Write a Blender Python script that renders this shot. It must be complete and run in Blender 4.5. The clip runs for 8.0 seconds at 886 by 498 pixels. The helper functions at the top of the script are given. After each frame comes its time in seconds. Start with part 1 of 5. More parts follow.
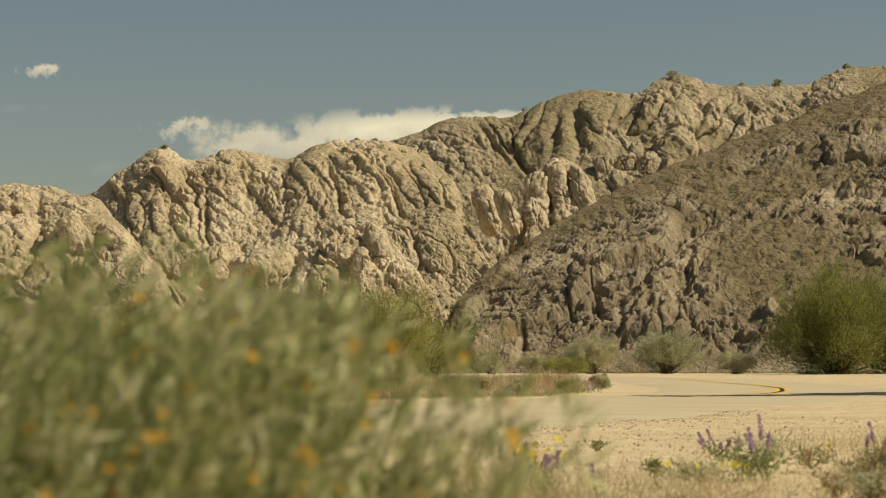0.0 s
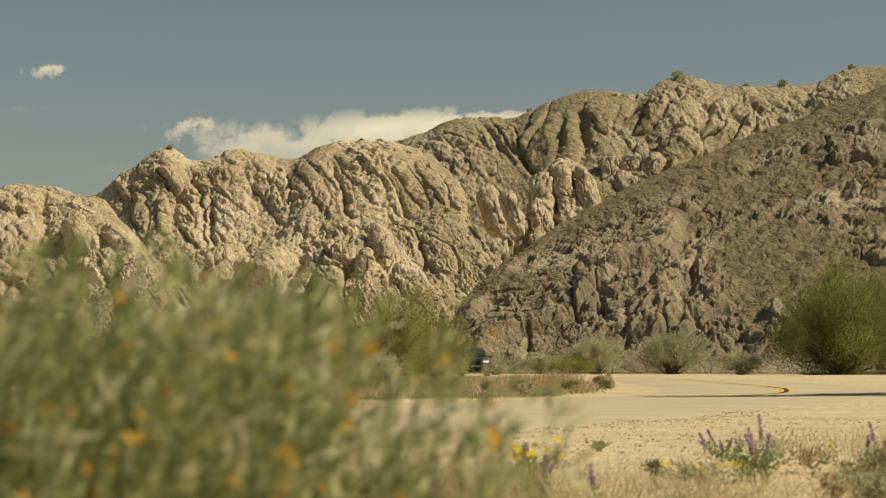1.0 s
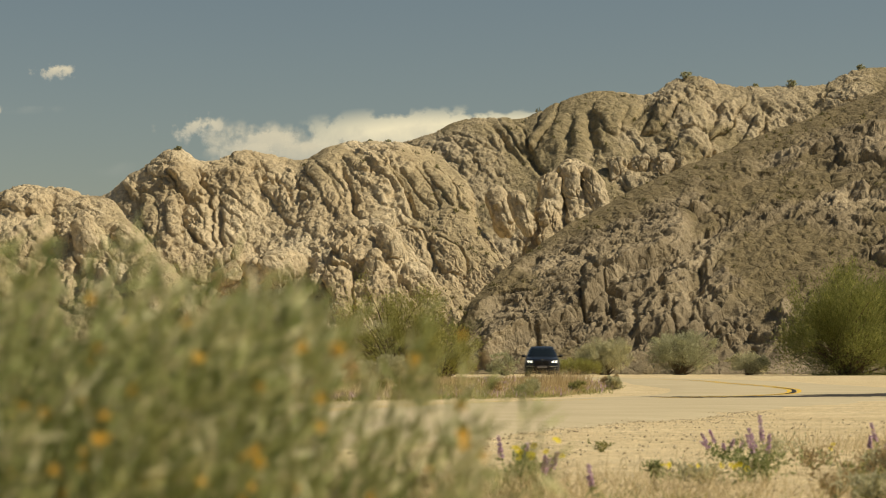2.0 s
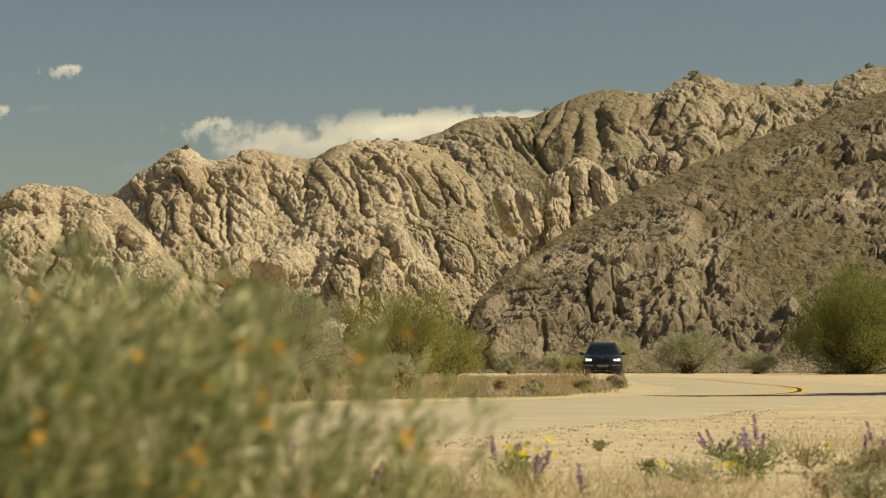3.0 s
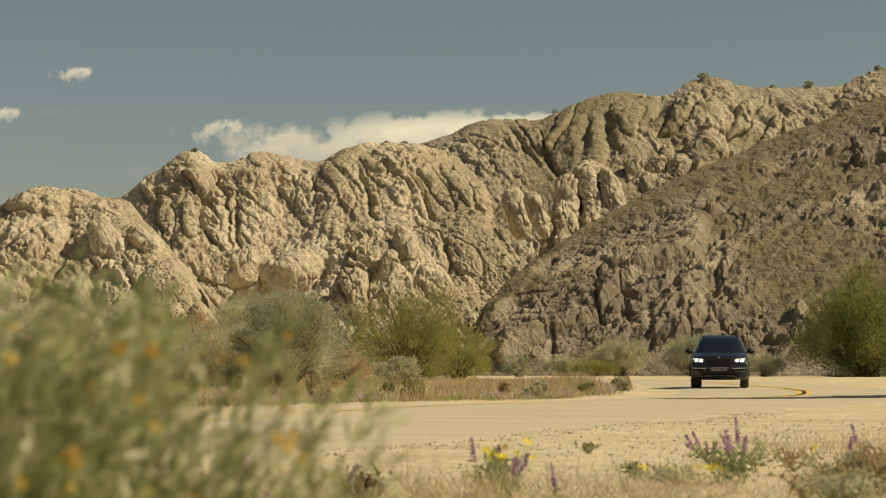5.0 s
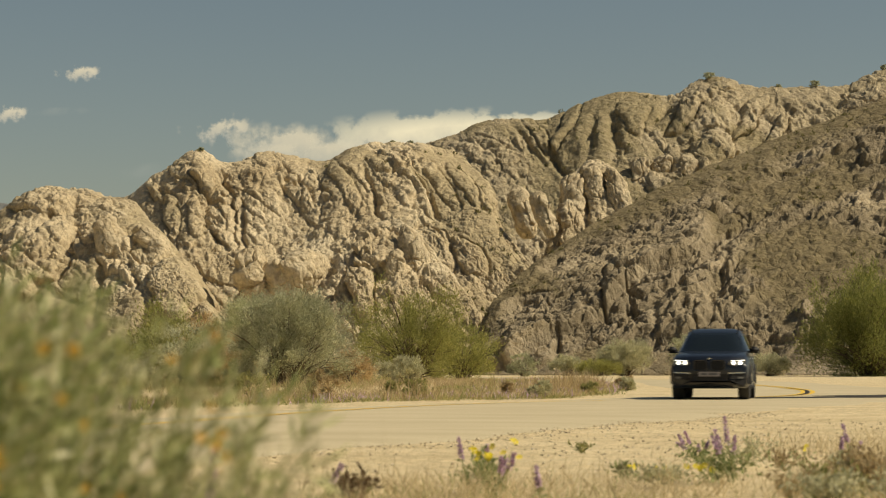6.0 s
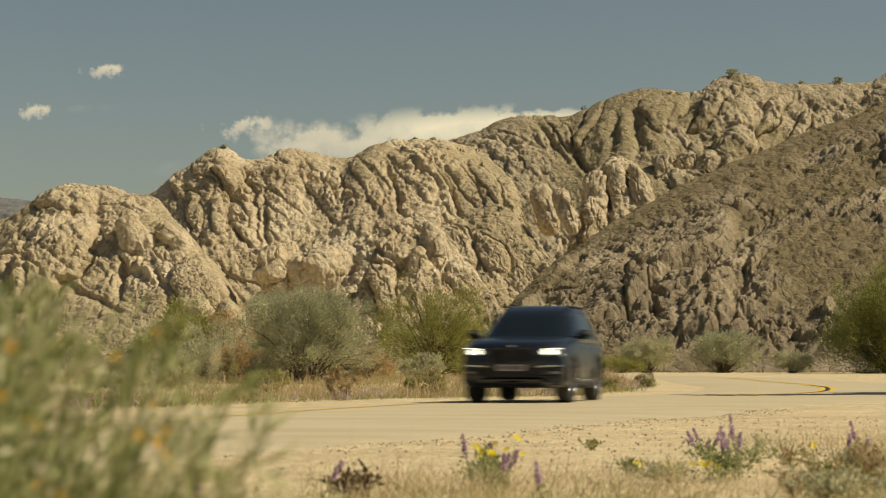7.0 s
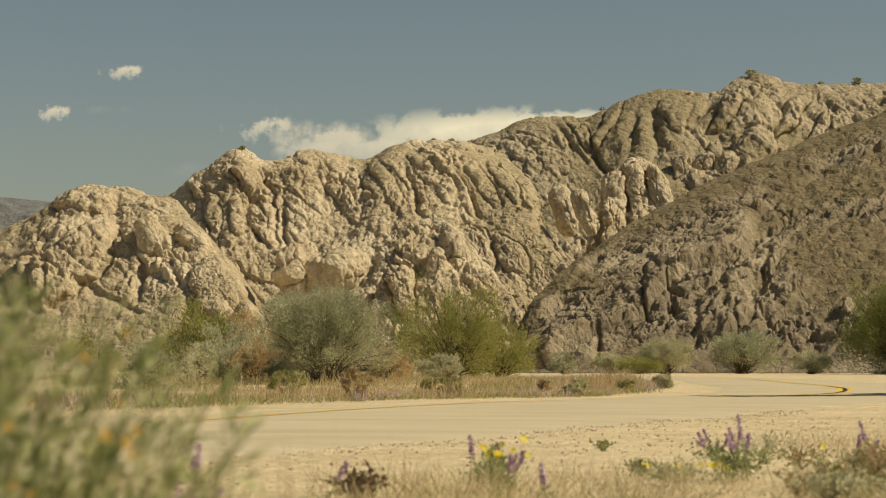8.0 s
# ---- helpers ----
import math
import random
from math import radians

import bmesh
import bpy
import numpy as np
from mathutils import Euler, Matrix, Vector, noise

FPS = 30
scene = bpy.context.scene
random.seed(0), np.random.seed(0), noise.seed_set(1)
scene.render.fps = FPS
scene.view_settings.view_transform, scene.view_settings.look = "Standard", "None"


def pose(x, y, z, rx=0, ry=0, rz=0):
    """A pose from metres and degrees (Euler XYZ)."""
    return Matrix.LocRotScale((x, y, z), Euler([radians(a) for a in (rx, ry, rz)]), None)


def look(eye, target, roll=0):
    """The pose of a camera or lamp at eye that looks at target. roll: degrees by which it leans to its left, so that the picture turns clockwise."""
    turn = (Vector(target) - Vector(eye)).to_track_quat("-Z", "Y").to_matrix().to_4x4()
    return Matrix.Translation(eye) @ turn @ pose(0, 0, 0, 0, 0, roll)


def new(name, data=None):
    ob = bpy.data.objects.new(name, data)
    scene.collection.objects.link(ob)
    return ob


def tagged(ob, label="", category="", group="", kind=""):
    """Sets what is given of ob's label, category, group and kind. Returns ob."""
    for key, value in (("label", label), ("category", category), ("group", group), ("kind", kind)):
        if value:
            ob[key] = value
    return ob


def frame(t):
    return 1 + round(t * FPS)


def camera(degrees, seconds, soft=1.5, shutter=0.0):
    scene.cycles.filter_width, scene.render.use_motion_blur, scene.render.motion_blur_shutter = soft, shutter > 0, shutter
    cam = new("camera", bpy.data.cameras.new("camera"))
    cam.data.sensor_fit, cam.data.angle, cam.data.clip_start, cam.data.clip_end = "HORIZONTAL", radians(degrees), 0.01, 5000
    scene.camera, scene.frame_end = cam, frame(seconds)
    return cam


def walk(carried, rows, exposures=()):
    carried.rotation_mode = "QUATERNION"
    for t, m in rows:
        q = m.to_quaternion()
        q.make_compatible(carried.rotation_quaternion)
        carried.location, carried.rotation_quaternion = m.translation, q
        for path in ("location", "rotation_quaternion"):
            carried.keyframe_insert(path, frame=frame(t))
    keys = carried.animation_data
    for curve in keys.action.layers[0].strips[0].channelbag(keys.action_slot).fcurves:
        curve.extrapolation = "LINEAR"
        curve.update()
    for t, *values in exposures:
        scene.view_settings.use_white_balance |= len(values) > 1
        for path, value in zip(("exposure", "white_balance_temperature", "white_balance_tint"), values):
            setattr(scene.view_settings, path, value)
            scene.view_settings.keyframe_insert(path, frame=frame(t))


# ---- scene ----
cam = camera(22.0, 8.0, soft=1.1, shutter=0.9)
cam.data.dof.use_dof = True
cam.data.dof.focus_distance = 85.0
cam.data.dof.aperture_fstop = 5.6

EYE_HEIGHT = 0.65
# seconds, slide to the side, yaw, pitch
SLIDE = [
    (0.0, 0.000, 0.000, 2.911), (0.5, 0.015, 0.066, 2.911), (1.0, 0.031, 0.132, 2.924), (1.5, 0.050, 0.248, 2.949),
    (3.0, 0.163, 0.567, 2.911), (3.5, 0.200, 0.689, 2.929), (4.0, 0.235, 0.795, 2.939), (4.5, 0.277, 0.816, 2.975),
    (6.0, 0.430, 0.988, 2.964), (6.5, 0.477, 1.236, 2.898), (7.0, 0.535, 1.576, 2.888), (7.5, 0.571, 1.870, 2.878),
    (8.0, 0.600, 2.058, 2.911),
]
walk(cam, [(t, pose(x, 0, EYE_HEIGHT, 90 + pitch, 0, yaw)) for t, x, yaw, pitch in SLIDE],
     [(0.0, 0.0, 7050, 6), (8.0, 0.0, 7050, 6)])

# ---------------------------------------------------------------- light
SUN_TO = Vector((0.70, -0.08, 0.71)).normalized()
world = bpy.data.worlds.new("sky")
scene.world = world
world.use_nodes = True
wn = world.node_tree.nodes
wl = world.node_tree.links
sky = wn.new("ShaderNodeTexSky")
sky.sky_type = "NISHITA"
sky.sun_disc = False
sky.sun_elevation = math.asin(SUN_TO.z)
sky.sun_rotation = math.atan2(SUN_TO.x, SUN_TO.y)
sky.air_density = 1.0
sky.dust_density = 0.6
sky.ozone_density = 1.5
tint = wn.new("ShaderNodeMix")
tint.data_type = "RGBA"
tint.blend_type = "MULTIPLY"
tint.inputs["Factor"].default_value = 1.0
tint.inputs["B"].default_value = (1.0, 0.91, 0.82, 1)
wl.new(sky.outputs["Color"], tint.inputs["A"])
wl.new(tint.outputs["Result"], wn["Background"].inputs["Color"])
wn["Background"].inputs["Strength"].default_value = 0.062
sun_data = bpy.data.lights.new("sun", "SUN")
sun_data.energy = 4.6
sun_data.angle = radians(0.53)
sun_data.color = (1.0, 0.90, 0.74)
sun = new("sun", sun_data)
sun.matrix_world = look(SUN_TO * 400, (0, 0, 0))

# ---------------------------------------------------------------- number noise
def lattice(ix, iy, iz, seed):
    h = (ix.astype(np.int64) * 374761393 + iy.astype(np.int64) * 668265263 + iz.astype(np.int64) * 2147483647 + seed * 1274126177) & 0xFFFFFFFF
    h = ((h ^ (h >> 13)) * 1274126177) & 0xFFFFFFFF
    h = ((h ^ (h >> 15)) * 2246822519) & 0xFFFFFFFF
    h = h ^ (h >> 16)
    return h / 4294967295.0


def vnoise(p, seed=0):
    """Smooth noise from 0 to 1 at points (n, 3)."""
    i = np.floor(p).astype(np.int64)
    f = p - i
    f = f * f * f * (f * (f * 6 - 15) + 10)
    out = np.zeros(len(p))
    for a in (0, 1):
        wx = f[:, 0] if a else 1 - f[:, 0]
        for b in (0, 1):
            wy = f[:, 1] if b else 1 - f[:, 1]
            for c in (0, 1):
                wz = f[:, 2] if c else 1 - f[:, 2]
                out += wx * wy * wz * lattice(i[:, 0] + a, i[:, 1] + b, i[:, 2] + c, seed)
    return out


def fbm(p, octaves=4, seed=0):
    """Layered noise from -1 to 1."""
    out, amp, total = np.zeros(len(p)), 1.0, 0.0
    for k in range(octaves):
        out += amp * (vnoise(p * 2 ** k + 17.3 * k, seed + k) * 2 - 1)
        total += amp
        amp *= 0.5
    return out / total


def cells(p, seed=0):
    """Cell noise: distance to the nearest and the second nearest seed, the way from the nearest, and two numbers of the cell's own."""
    i = np.floor(p).astype(np.int64)
    n = len(p)
    f1, f2, own, own2, way = np.full(n, 9.0), np.full(n, 9.0), np.zeros(n), np.zeros(n), np.zeros((n, 3))
    for a in (-1, 0, 1):
        for b in (-1, 0, 1):
            for c in (-1, 0, 1):
                jx, jy, jz = i[:, 0] + a, i[:, 1] + b, i[:, 2] + c
                r, r2 = lattice(jx, jy, jz, seed), lattice(jx, jy, jz, seed + 1)
                off = np.stack([p[:, 0] - jx - r, p[:, 1] - jy - r2, p[:, 2] - jz - lattice(jx, jy, jz, seed + 2)], axis=1)
                d = np.sqrt((off * off).sum(axis=1))
                near = d < f1
                f2 = np.where(near, f1, np.minimum(f2, d))
                own, own2 = np.where(near, r, own), np.where(near, r2, own2)
                way = np.where(near[:, None], off, way)
                f1 = np.where(near, d, f1)
    return f1, f2, way, own, own2


def smooth(a, b, x):
    t = np.clip((x - a) / (b - a), 0, 1)
    return t * t * (3 - 2 * t)


# ---------------------------------------------------------------- mesh helpers
def mesh_from(name, verts, faces, material, smooth_shade=False):
    """A mesh from numpy arrays: verts (n, 3), faces (m, 3 or 4)."""
    verts = np.asarray(verts, dtype=np.float32)
    faces = np.asarray(faces, dtype=np.int32)
    me = bpy.data.meshes.new(name)
    k = faces.shape[1]
    me.vertices.add(len(verts))
    me.vertices.foreach_set("co", verts.ravel())
    me.loops.add(faces.size)
    me.loops.foreach_set("vertex_index", faces.ravel())
    me.polygons.add(len(faces))
    me.polygons.foreach_set("loop_start", np.arange(0, faces.size, k, dtype=np.int32))
    me.polygons.foreach_set("use_smooth", np.full(len(faces), smooth_shade))
    me.update(calc_edges=True)
    if material:
        me.materials.append(material)
    return me


def grid_faces(nu, nv):
    a = (np.arange(nu - 1)[:, None] * nv + np.arange(nv - 1)[None, :]).ravel()
    return np.stack([a, a + nv, a + nv + 1, a + 1], axis=1)


def part(name, data, parent, label=""):
    ob = new(name, data)
    ob.parent = parent
    return tagged(ob, label)


def bm_part(name, bm, material, parent, label="", smooth_shade=True):
    me = bpy.data.meshes.new(name)
    bm.normal_update()
    bm.to_mesh(me)
    bm.free()
    me.materials.append(material)
    for f in me.polygons:
        f.use_smooth = smooth_shade
    return part(name, me, parent, label)


def tubes(paths, sides=5):
    """Tapered tubes along paths: each an array (k, 4) of x, y, z, radius."""
    verts, faces, n = [], [], 0
    ang = np.arange(sides) * 2 * math.pi / sides
    for path in paths:
        path = np.asarray(path, dtype=float)
        k = len(path)
        d = np.gradient(path[:, :3], axis=0)
        d /= np.linalg.norm(d, axis=1)[:, None] + 1e-9
        ref = np.where(np.abs(d[:, 2:3]) > 0.9, np.array([[1.0, 0, 0]]), np.array([[0, 0, 1.0]]))
        e1 = np.cross(d, ref)
        e1 /= np.linalg.norm(e1, axis=1)[:, None] + 1e-9
        e2 = np.cross(d, e1)
        ring = path[:, None, :3] + path[:, None, 3:4] * (np.cos(ang)[None, :, None] * e1[:, None] + np.sin(ang)[None, :, None] * e2[:, None])
        verts.append(ring.reshape(-1, 3))
        i, j = np.meshgrid(np.arange(k - 1), np.arange(sides), indexing="ij")
        a = n + i * sides + j
        b = n + i * sides + (j + 1) % sides
        faces.append(np.stack([a, b, b + sides, a + sides], axis=-1).reshape(-1, 4))
        n += k * sides
    return np.concatenate(verts), np.concatenate(faces)


def blades(pos, along, size, width, bend=0.25):
    """Leaves: pointed kites at pos (n, 3), along a direction, of given length and width (arrays), folded a little."""
    n = len(pos)
    along = along / (np.linalg.norm(along, axis=1)[:, None] + 1e-9)
    side = np.cross(along, RNG.normal(size=(n, 3)))
    side /= np.linalg.norm(side, axis=1)[:, None] + 1e-9
    up = np.cross(side, along)
    size, width = np.broadcast_to(size, n)[:, None], np.broadcast_to(width, n)[:, None]
    mid = pos + along * size * 0.5 + up * size * bend * 0.4
    verts = np.stack([pos, mid + side * width * 0.5, pos + along * size, mid - side * width * 0.5], axis=1).reshape(-1, 3)
    faces = np.arange(4 * n).reshape(n, 4)
    return verts, faces


RNG = np.random.default_rng(7)

# ---------------------------------------------------------------- materials
def material(name):
    m = bpy.data.materials.new(name)
    m.use_nodes = True
    nt = m.node_tree
    return m, nt.nodes, nt.links, nt.nodes["Principled BSDF"]


def noise_node(nodes, links, coord, scale, detail=5.0, rough=0.6, stretch=None):
    n = nodes.new("ShaderNodeTexNoise")
    n.inputs["Scale"].default_value = scale
    n.inputs["Detail"].default_value = detail
    n.inputs["Roughness"].default_value = rough
    if stretch:
        mp = nodes.new("ShaderNodeMapping")
        mp.inputs["Scale"].default_value = stretch
        links.new(coord, mp.inputs["Vector"])
        coord = mp.outputs["Vector"]
    links.new(coord, n.inputs["Vector"])
    return n.outputs["Fac"]


def ramp_node(nodes, links, fac, stops):
    r = nodes.new("ShaderNodeValToRGB")
    while len(r.color_ramp.elements) < len(stops):
        r.color_ramp.elements.new(0.5)
    for e, (p, c) in zip(r.color_ramp.elements, stops):
        e.position = p
        e.color = (*c, 1) if len(c) == 3 else c
    links.new(fac, r.inputs["Fac"])
    return r.outputs["Color"]


def mix_node(nodes, links, fac, a, b, blend="MIX"):
    m = nodes.new("ShaderNodeMix")
    m.data_type = "RGBA"
    m.blend_type = blend
    for sock, v in (("Factor", fac), ("A", a), ("B", b)):
        if isinstance(v, (int, float)):
            m.inputs[sock].default_value = v
        elif isinstance(v, tuple):
            m.inputs[sock].default_value = (*v, 1)
        else:
            links.new(v, m.inputs[sock])
    return m.outputs["Result"]


def bump_node(nodes, links, height, strength, distance, normal=None):
    b = nodes.new("ShaderNodeBump")
    b.inputs["Strength"].default_value = strength
    b.inputs["Distance"].default_value = distance
    links.new(height, b.inputs["Height"])
    if normal:
        links.new(normal, b.inputs["Normal"])
    return b.outputs["Normal"]


def earth(name, coarse, fine, coarse_scale, fine_scale, rough=0.9, bumps=((8.0, 0.5, 0.1),), soil=None, stretch=None, cracks=None):
    """Rock, soil or road: a coarse ramp, a fine ramp laid over it, several layers of relief; soil: ramp where the mesh says loose soil lies."""
    m, nodes, links, bsdf = material(name)
    tc = nodes.new("ShaderNodeTexCoord").outputs["Object"]
    col = ramp_node(nodes, links, noise_node(nodes, links, tc, coarse_scale, 6, 0.6, stretch), coarse)
    fin = ramp_node(nodes, links, noise_node(nodes, links, tc, fine_scale, 4, 0.65), fine)
    if soil:
        at = nodes.new("ShaderNodeAttribute")
        at.attribute_name = "soil"
        sc = ramp_node(nodes, links, noise_node(nodes, links, tc, fine_scale * 0.4, 6, 0.7), soil)
        col = mix_node(nodes, links, at.outputs["Fac"], col, sc)
    col = mix_node(nodes, links, 1.0, col, fin, "MULTIPLY")
    links.new(col, bsdf.inputs["Base Color"])
    bsdf.inputs["Roughness"].default_value = rough
    bsdf.inputs["Specular IOR Level"].default_value = 0.15
    normal = None
    for scale, strength, distance in bumps:
        normal = bump_node(nodes, links, noise_node(nodes, links, tc, scale, 5, 0.65), strength, distance, normal)
    for scale, slant, strength, distance in cracks or ():
        mp = nodes.new("ShaderNodeMapping")
        mp.inputs["Rotation"].default_value = (0, radians(slant), 0)
        mp.inputs["Scale"].default_value = (1.0, 0.6, 0.38)
        warp = nodes.new("ShaderNodeTexNoise")
        warp.inputs["Scale"].default_value = scale * 1.5
        warp.inputs["Detail"].default_value = 4
        links.new(tc, warp.inputs["Vector"])
        add = nodes.new("ShaderNodeVectorMath")
        add.operation = "MULTIPLY_ADD"
        add.inputs[1].default_value = (0.9 / scale, 0.9 / scale, 0.9 / scale)
        links.new(warp.outputs["Color"], add.inputs[0])
        links.new(tc, add.inputs[2])
        links.new(add.outputs["Vector"], mp.inputs["Vector"])
        vo = nodes.new("ShaderNodeTexVoronoi")
        vo.feature = "DISTANCE_TO_EDGE"
        vo.inputs["Scale"].default_value = scale
        links.new(mp.outputs["Vector"], vo.inputs["Vector"])
        open_ = ramp_node(nodes, links, vo.outputs["Distance"], [(0.0, (0, 0, 0)), (0.07, (0.8, 0.8, 0.8)), (0.3, (1, 1, 1))])
        normal = bump_node(nodes, links, open_, strength, distance, normal)
    links.new(normal, bsdf.inputs["Normal"])
    return m


def leafy(name, stops, rough=0.6, through_light=0.45):
    """Leaves, grass and petals: each its own shade, some light let through."""
    m, nodes, links, bsdf = material(name)
    geo = nodes.new("ShaderNodeNewGeometry")
    col = ramp_node(nodes, links, geo.outputs["Random Per Island"], stops)
    tc = nodes.new("ShaderNodeTexCoord").outputs["Object"]
    fin = ramp_node(nodes, links, noise_node(nodes, links, tc, 1.3, 3), [(0.3, (0.75, 0.75, 0.75)), (0.7, (1.15, 1.15, 1.1))])
    col = mix_node(nodes, links, 1.0, col, fin, "MULTIPLY")
    links.new(col, bsdf.inputs["Base Color"])
    bsdf.inputs["Roughness"].default_value = rough
    bsdf.inputs["Specular IOR Level"].default_value = 0.2
    tr = nodes.new("ShaderNodeBsdfTranslucent")
    links.new(col, tr.inputs["Color"])
    mx = nodes.new("ShaderNodeMixShader")
    mx.inputs["Fac"].default_value = through_light
    links.new(bsdf.outputs["BSDF"], mx.inputs[1])
    links.new(tr.outputs["BSDF"], mx.inputs[2])
    links.new(mx.outputs["Shader"], nodes["Material Output"].inputs["Surface"])
    return m


def plain(name, colour, rough=0.5, metal=0.0, coat=0.0, glow=0.0, grain=0.0):
    m, nodes, links, bsdf = material(name)
    bsdf.inputs["Base Color"].default_value = (*colour, 1)
    bsdf.inputs["Roughness"].default_value = rough
    bsdf.inputs["Metallic"].default_value = metal
    bsdf.inputs["Coat Weight"].default_value = coat
    bsdf.inputs["Coat Roughness"].default_value = 0.03
    if glow:
        bsdf.inputs["Emission Color"].default_value = (*colour, 1)
        bsdf.inputs["Emission Strength"].default_value = glow
    if grain:
        tc = nodes.new("ShaderNodeTexCoord").outputs["Object"]
        f = noise_node(nodes, links, tc, 6.0, 5)
        c = ramp_node(nodes, links, f, [(0.3, tuple(v * (1 - grain) for v in colour)), (0.7, tuple(min(1, v * (1 + grain)) for v in colour))])
        links.new(c, bsdf.inputs["Base Color"])
    return m


GREY = [(0.25, (0.62, 0.62, 0.62)), (0.75, (1.22, 1.21, 1.18))]
SOIL = [(0.2, (0.31, 0.25, 0.15)), (0.5, (0.42, 0.34, 0.21)), (0.8, (0.54, 0.445, 0.285))]
ROCK_PALE = earth("pale sandstone", [(0.28, (0.40, 0.315, 0.195)), (0.5, (0.545, 0.445, 0.295)), (0.72, (0.66, 0.56, 0.395))], GREY, 0.10, 2.2,
                  bumps=((0.8, 0.6, 0.5), (3.5, 0.7, 0.18)), soil=SOIL, cracks=((0.35, -28, 0.5, 0.35), (1.1, -35, 0.35, 0.12)))
ROCK_DARK = earth("grey brown sandstone", [(0.30, (0.165, 0.134, 0.088)), (0.5, (0.265, 0.216, 0.145)), (0.68, (0.43, 0.355, 0.243))], GREY, 0.12, 2.4,
                  bumps=((0.8, 0.7, 0.5), (3.5, 0.7, 0.18)), soil=[(0.2, (0.135, 0.108, 0.061)), (0.5, (0.195, 0.156, 0.089)), (0.8, (0.285, 0.229, 0.134))], cracks=((0.5, 58, 0.45, 0.3),))
ROCK_BACK = earth("weathered upper sandstone", [(0.25, (0.31, 0.255, 0.16)), (0.5, (0.46, 0.38, 0.255)), (0.75, (0.62, 0.52, 0.37))], GREY, 0.08, 1.6,
                  bumps=((0.6, 0.8, 0.8), (2.6, 0.7, 0.25)), cracks=((0.3, -20, 0.4, 0.35),), soil=[(0.2, (0.21, 0.175, 0.10)), (0.5, (0.31, 0.255, 0.15)), (0.8, (0.43, 0.355, 0.225))])
GROUND = earth("dusty desert ground", [(0.25, (0.55, 0.435, 0.25)), (0.5, (0.70, 0.565, 0.345)), (0.75, (0.79, 0.655, 0.42))], GREY, 0.7, 9.0,
               bumps=((2.2, 0.8, 0.16), (14.0, 0.8, 0.05)), stretch=(0.45, 1.2, 1))
ROAD = earth("dusty worn asphalt", [(0.25, (0.46, 0.38, 0.24)), (0.5, (0.535, 0.45, 0.295)), (0.75, (0.60, 0.51, 0.345))],
             [(0.25, (0.85, 0.85, 0.85)), (0.75, (1.1, 1.1, 1.08))], 0.35, 30.0, rough=0.8, bumps=((2.0, 0.1, 0.02), (90.0, 0.4, 0.006)), stretch=(1, 2.5, 1))
# distance haze is mixed into the range's base colour
FAR_RANGE = earth("hazy far range", [(0.3, (0.15, 0.155, 0.15)), (0.7, (0.21, 0.21, 0.20))], GREY, 0.01, 0.05, bumps=((0.02, 0.6, 20.0),))
LINE = earth("worn yellow road paint", [(0.3, (0.72, 0.46, 0.06)), (0.7, (0.85, 0.58, 0.10))], GREY, 2.0, 20.0, bumps=((60.0, 0.3, 0.004),))
BLACK_STREAK = earth("black road streak", [(0.3, (0.03, 0.028, 0.025)), (0.7, (0.07, 0.06, 0.05))], GREY, 1.0, 20.0, bumps=((40.0, 0.4, 0.01),))
BARK = earth("grey brown bark", [(0.3, (0.10, 0.075, 0.05)), (0.7, (0.2, 0.15, 0.10))], GREY, 5.0, 30.0, bumps=((30.0, 0.6, 0.01),))
LEAF_GREY = leafy("grey green leaves", [(0.0, (0.30, 0.305, 0.18)), (0.5, (0.48, 0.48, 0.31)), (1.0, (0.68, 0.66, 0.46))])
LEAF_GREEN = leafy("yellow green leaves", [(0.0, (0.230, 0.235, 0.070)), (0.5, (0.391, 0.381, 0.125)), (1.0, (0.552, 0.526, 0.200))])
LEAF_TREE = leafy("deep green tree leaves", [(0.0, (0.16, 0.178, 0.05)), (0.5, (0.29, 0.305, 0.095)), (1.0, (0.44, 0.43, 0.155))])
LEAF_SALT = leafy("pale saltbush leaves", [(0.0, (0.393, 0.383, 0.238)), (0.5, (0.577, 0.549, 0.351)), (1.0, (0.787, 0.740, 0.502))])
LEAF_DRY = leafy("dry tan leaves", [(0.0, (0.46, 0.33, 0.17)), (0.5, (0.60, 0.45, 0.25)), (1.0, (0.72, 0.57, 0.34))])
GRASS_DRY = leafy("dry grass", [(0.0, (0.348, 0.255, 0.128)), (0.5, (0.511, 0.395, 0.221)), (1.0, (0.650, 0.523, 0.325))])
GRASS_GREEN = leafy("roadside green", [(0.0, (0.207, 0.227, 0.079)), (0.5, (0.373, 0.359, 0.139)), (1.0, (0.580, 0.510, 0.238))])
LEAF_NEAR = leafy("grey green mallow leaves", [(0.0, (0.15, 0.19, 0.065)), (0.4, (0.31, 0.345, 0.13)), (0.72, (0.52, 0.53, 0.255)), (0.88, (0.72, 0.69, 0.42)), (1.0, (0.86, 0.81, 0.57))], through_light=0.35)
STEM_NEAR = leafy("pale green stems", [(0.0, (0.243, 0.275, 0.106)), (1.0, (0.426, 0.436, 0.198))])
PETAL_ORANGE = leafy("orange petals", [(0.0, (0.80, 0.38, 0.04)), (1.0, (0.90, 0.54, 0.07))], through_light=0.4)
PETAL_PURPLE = leafy("purple petals", [(0.0, (0.53, 0.35, 0.50)), (1.0, (0.76, 0.58, 0.72))], through_light=0.3)
PETAL_YELLOW = leafy("yellow petals", [(0.0, (0.80, 0.62, 0.02)), (1.0, (0.90, 0.75, 0.06))], through_light=0.3)
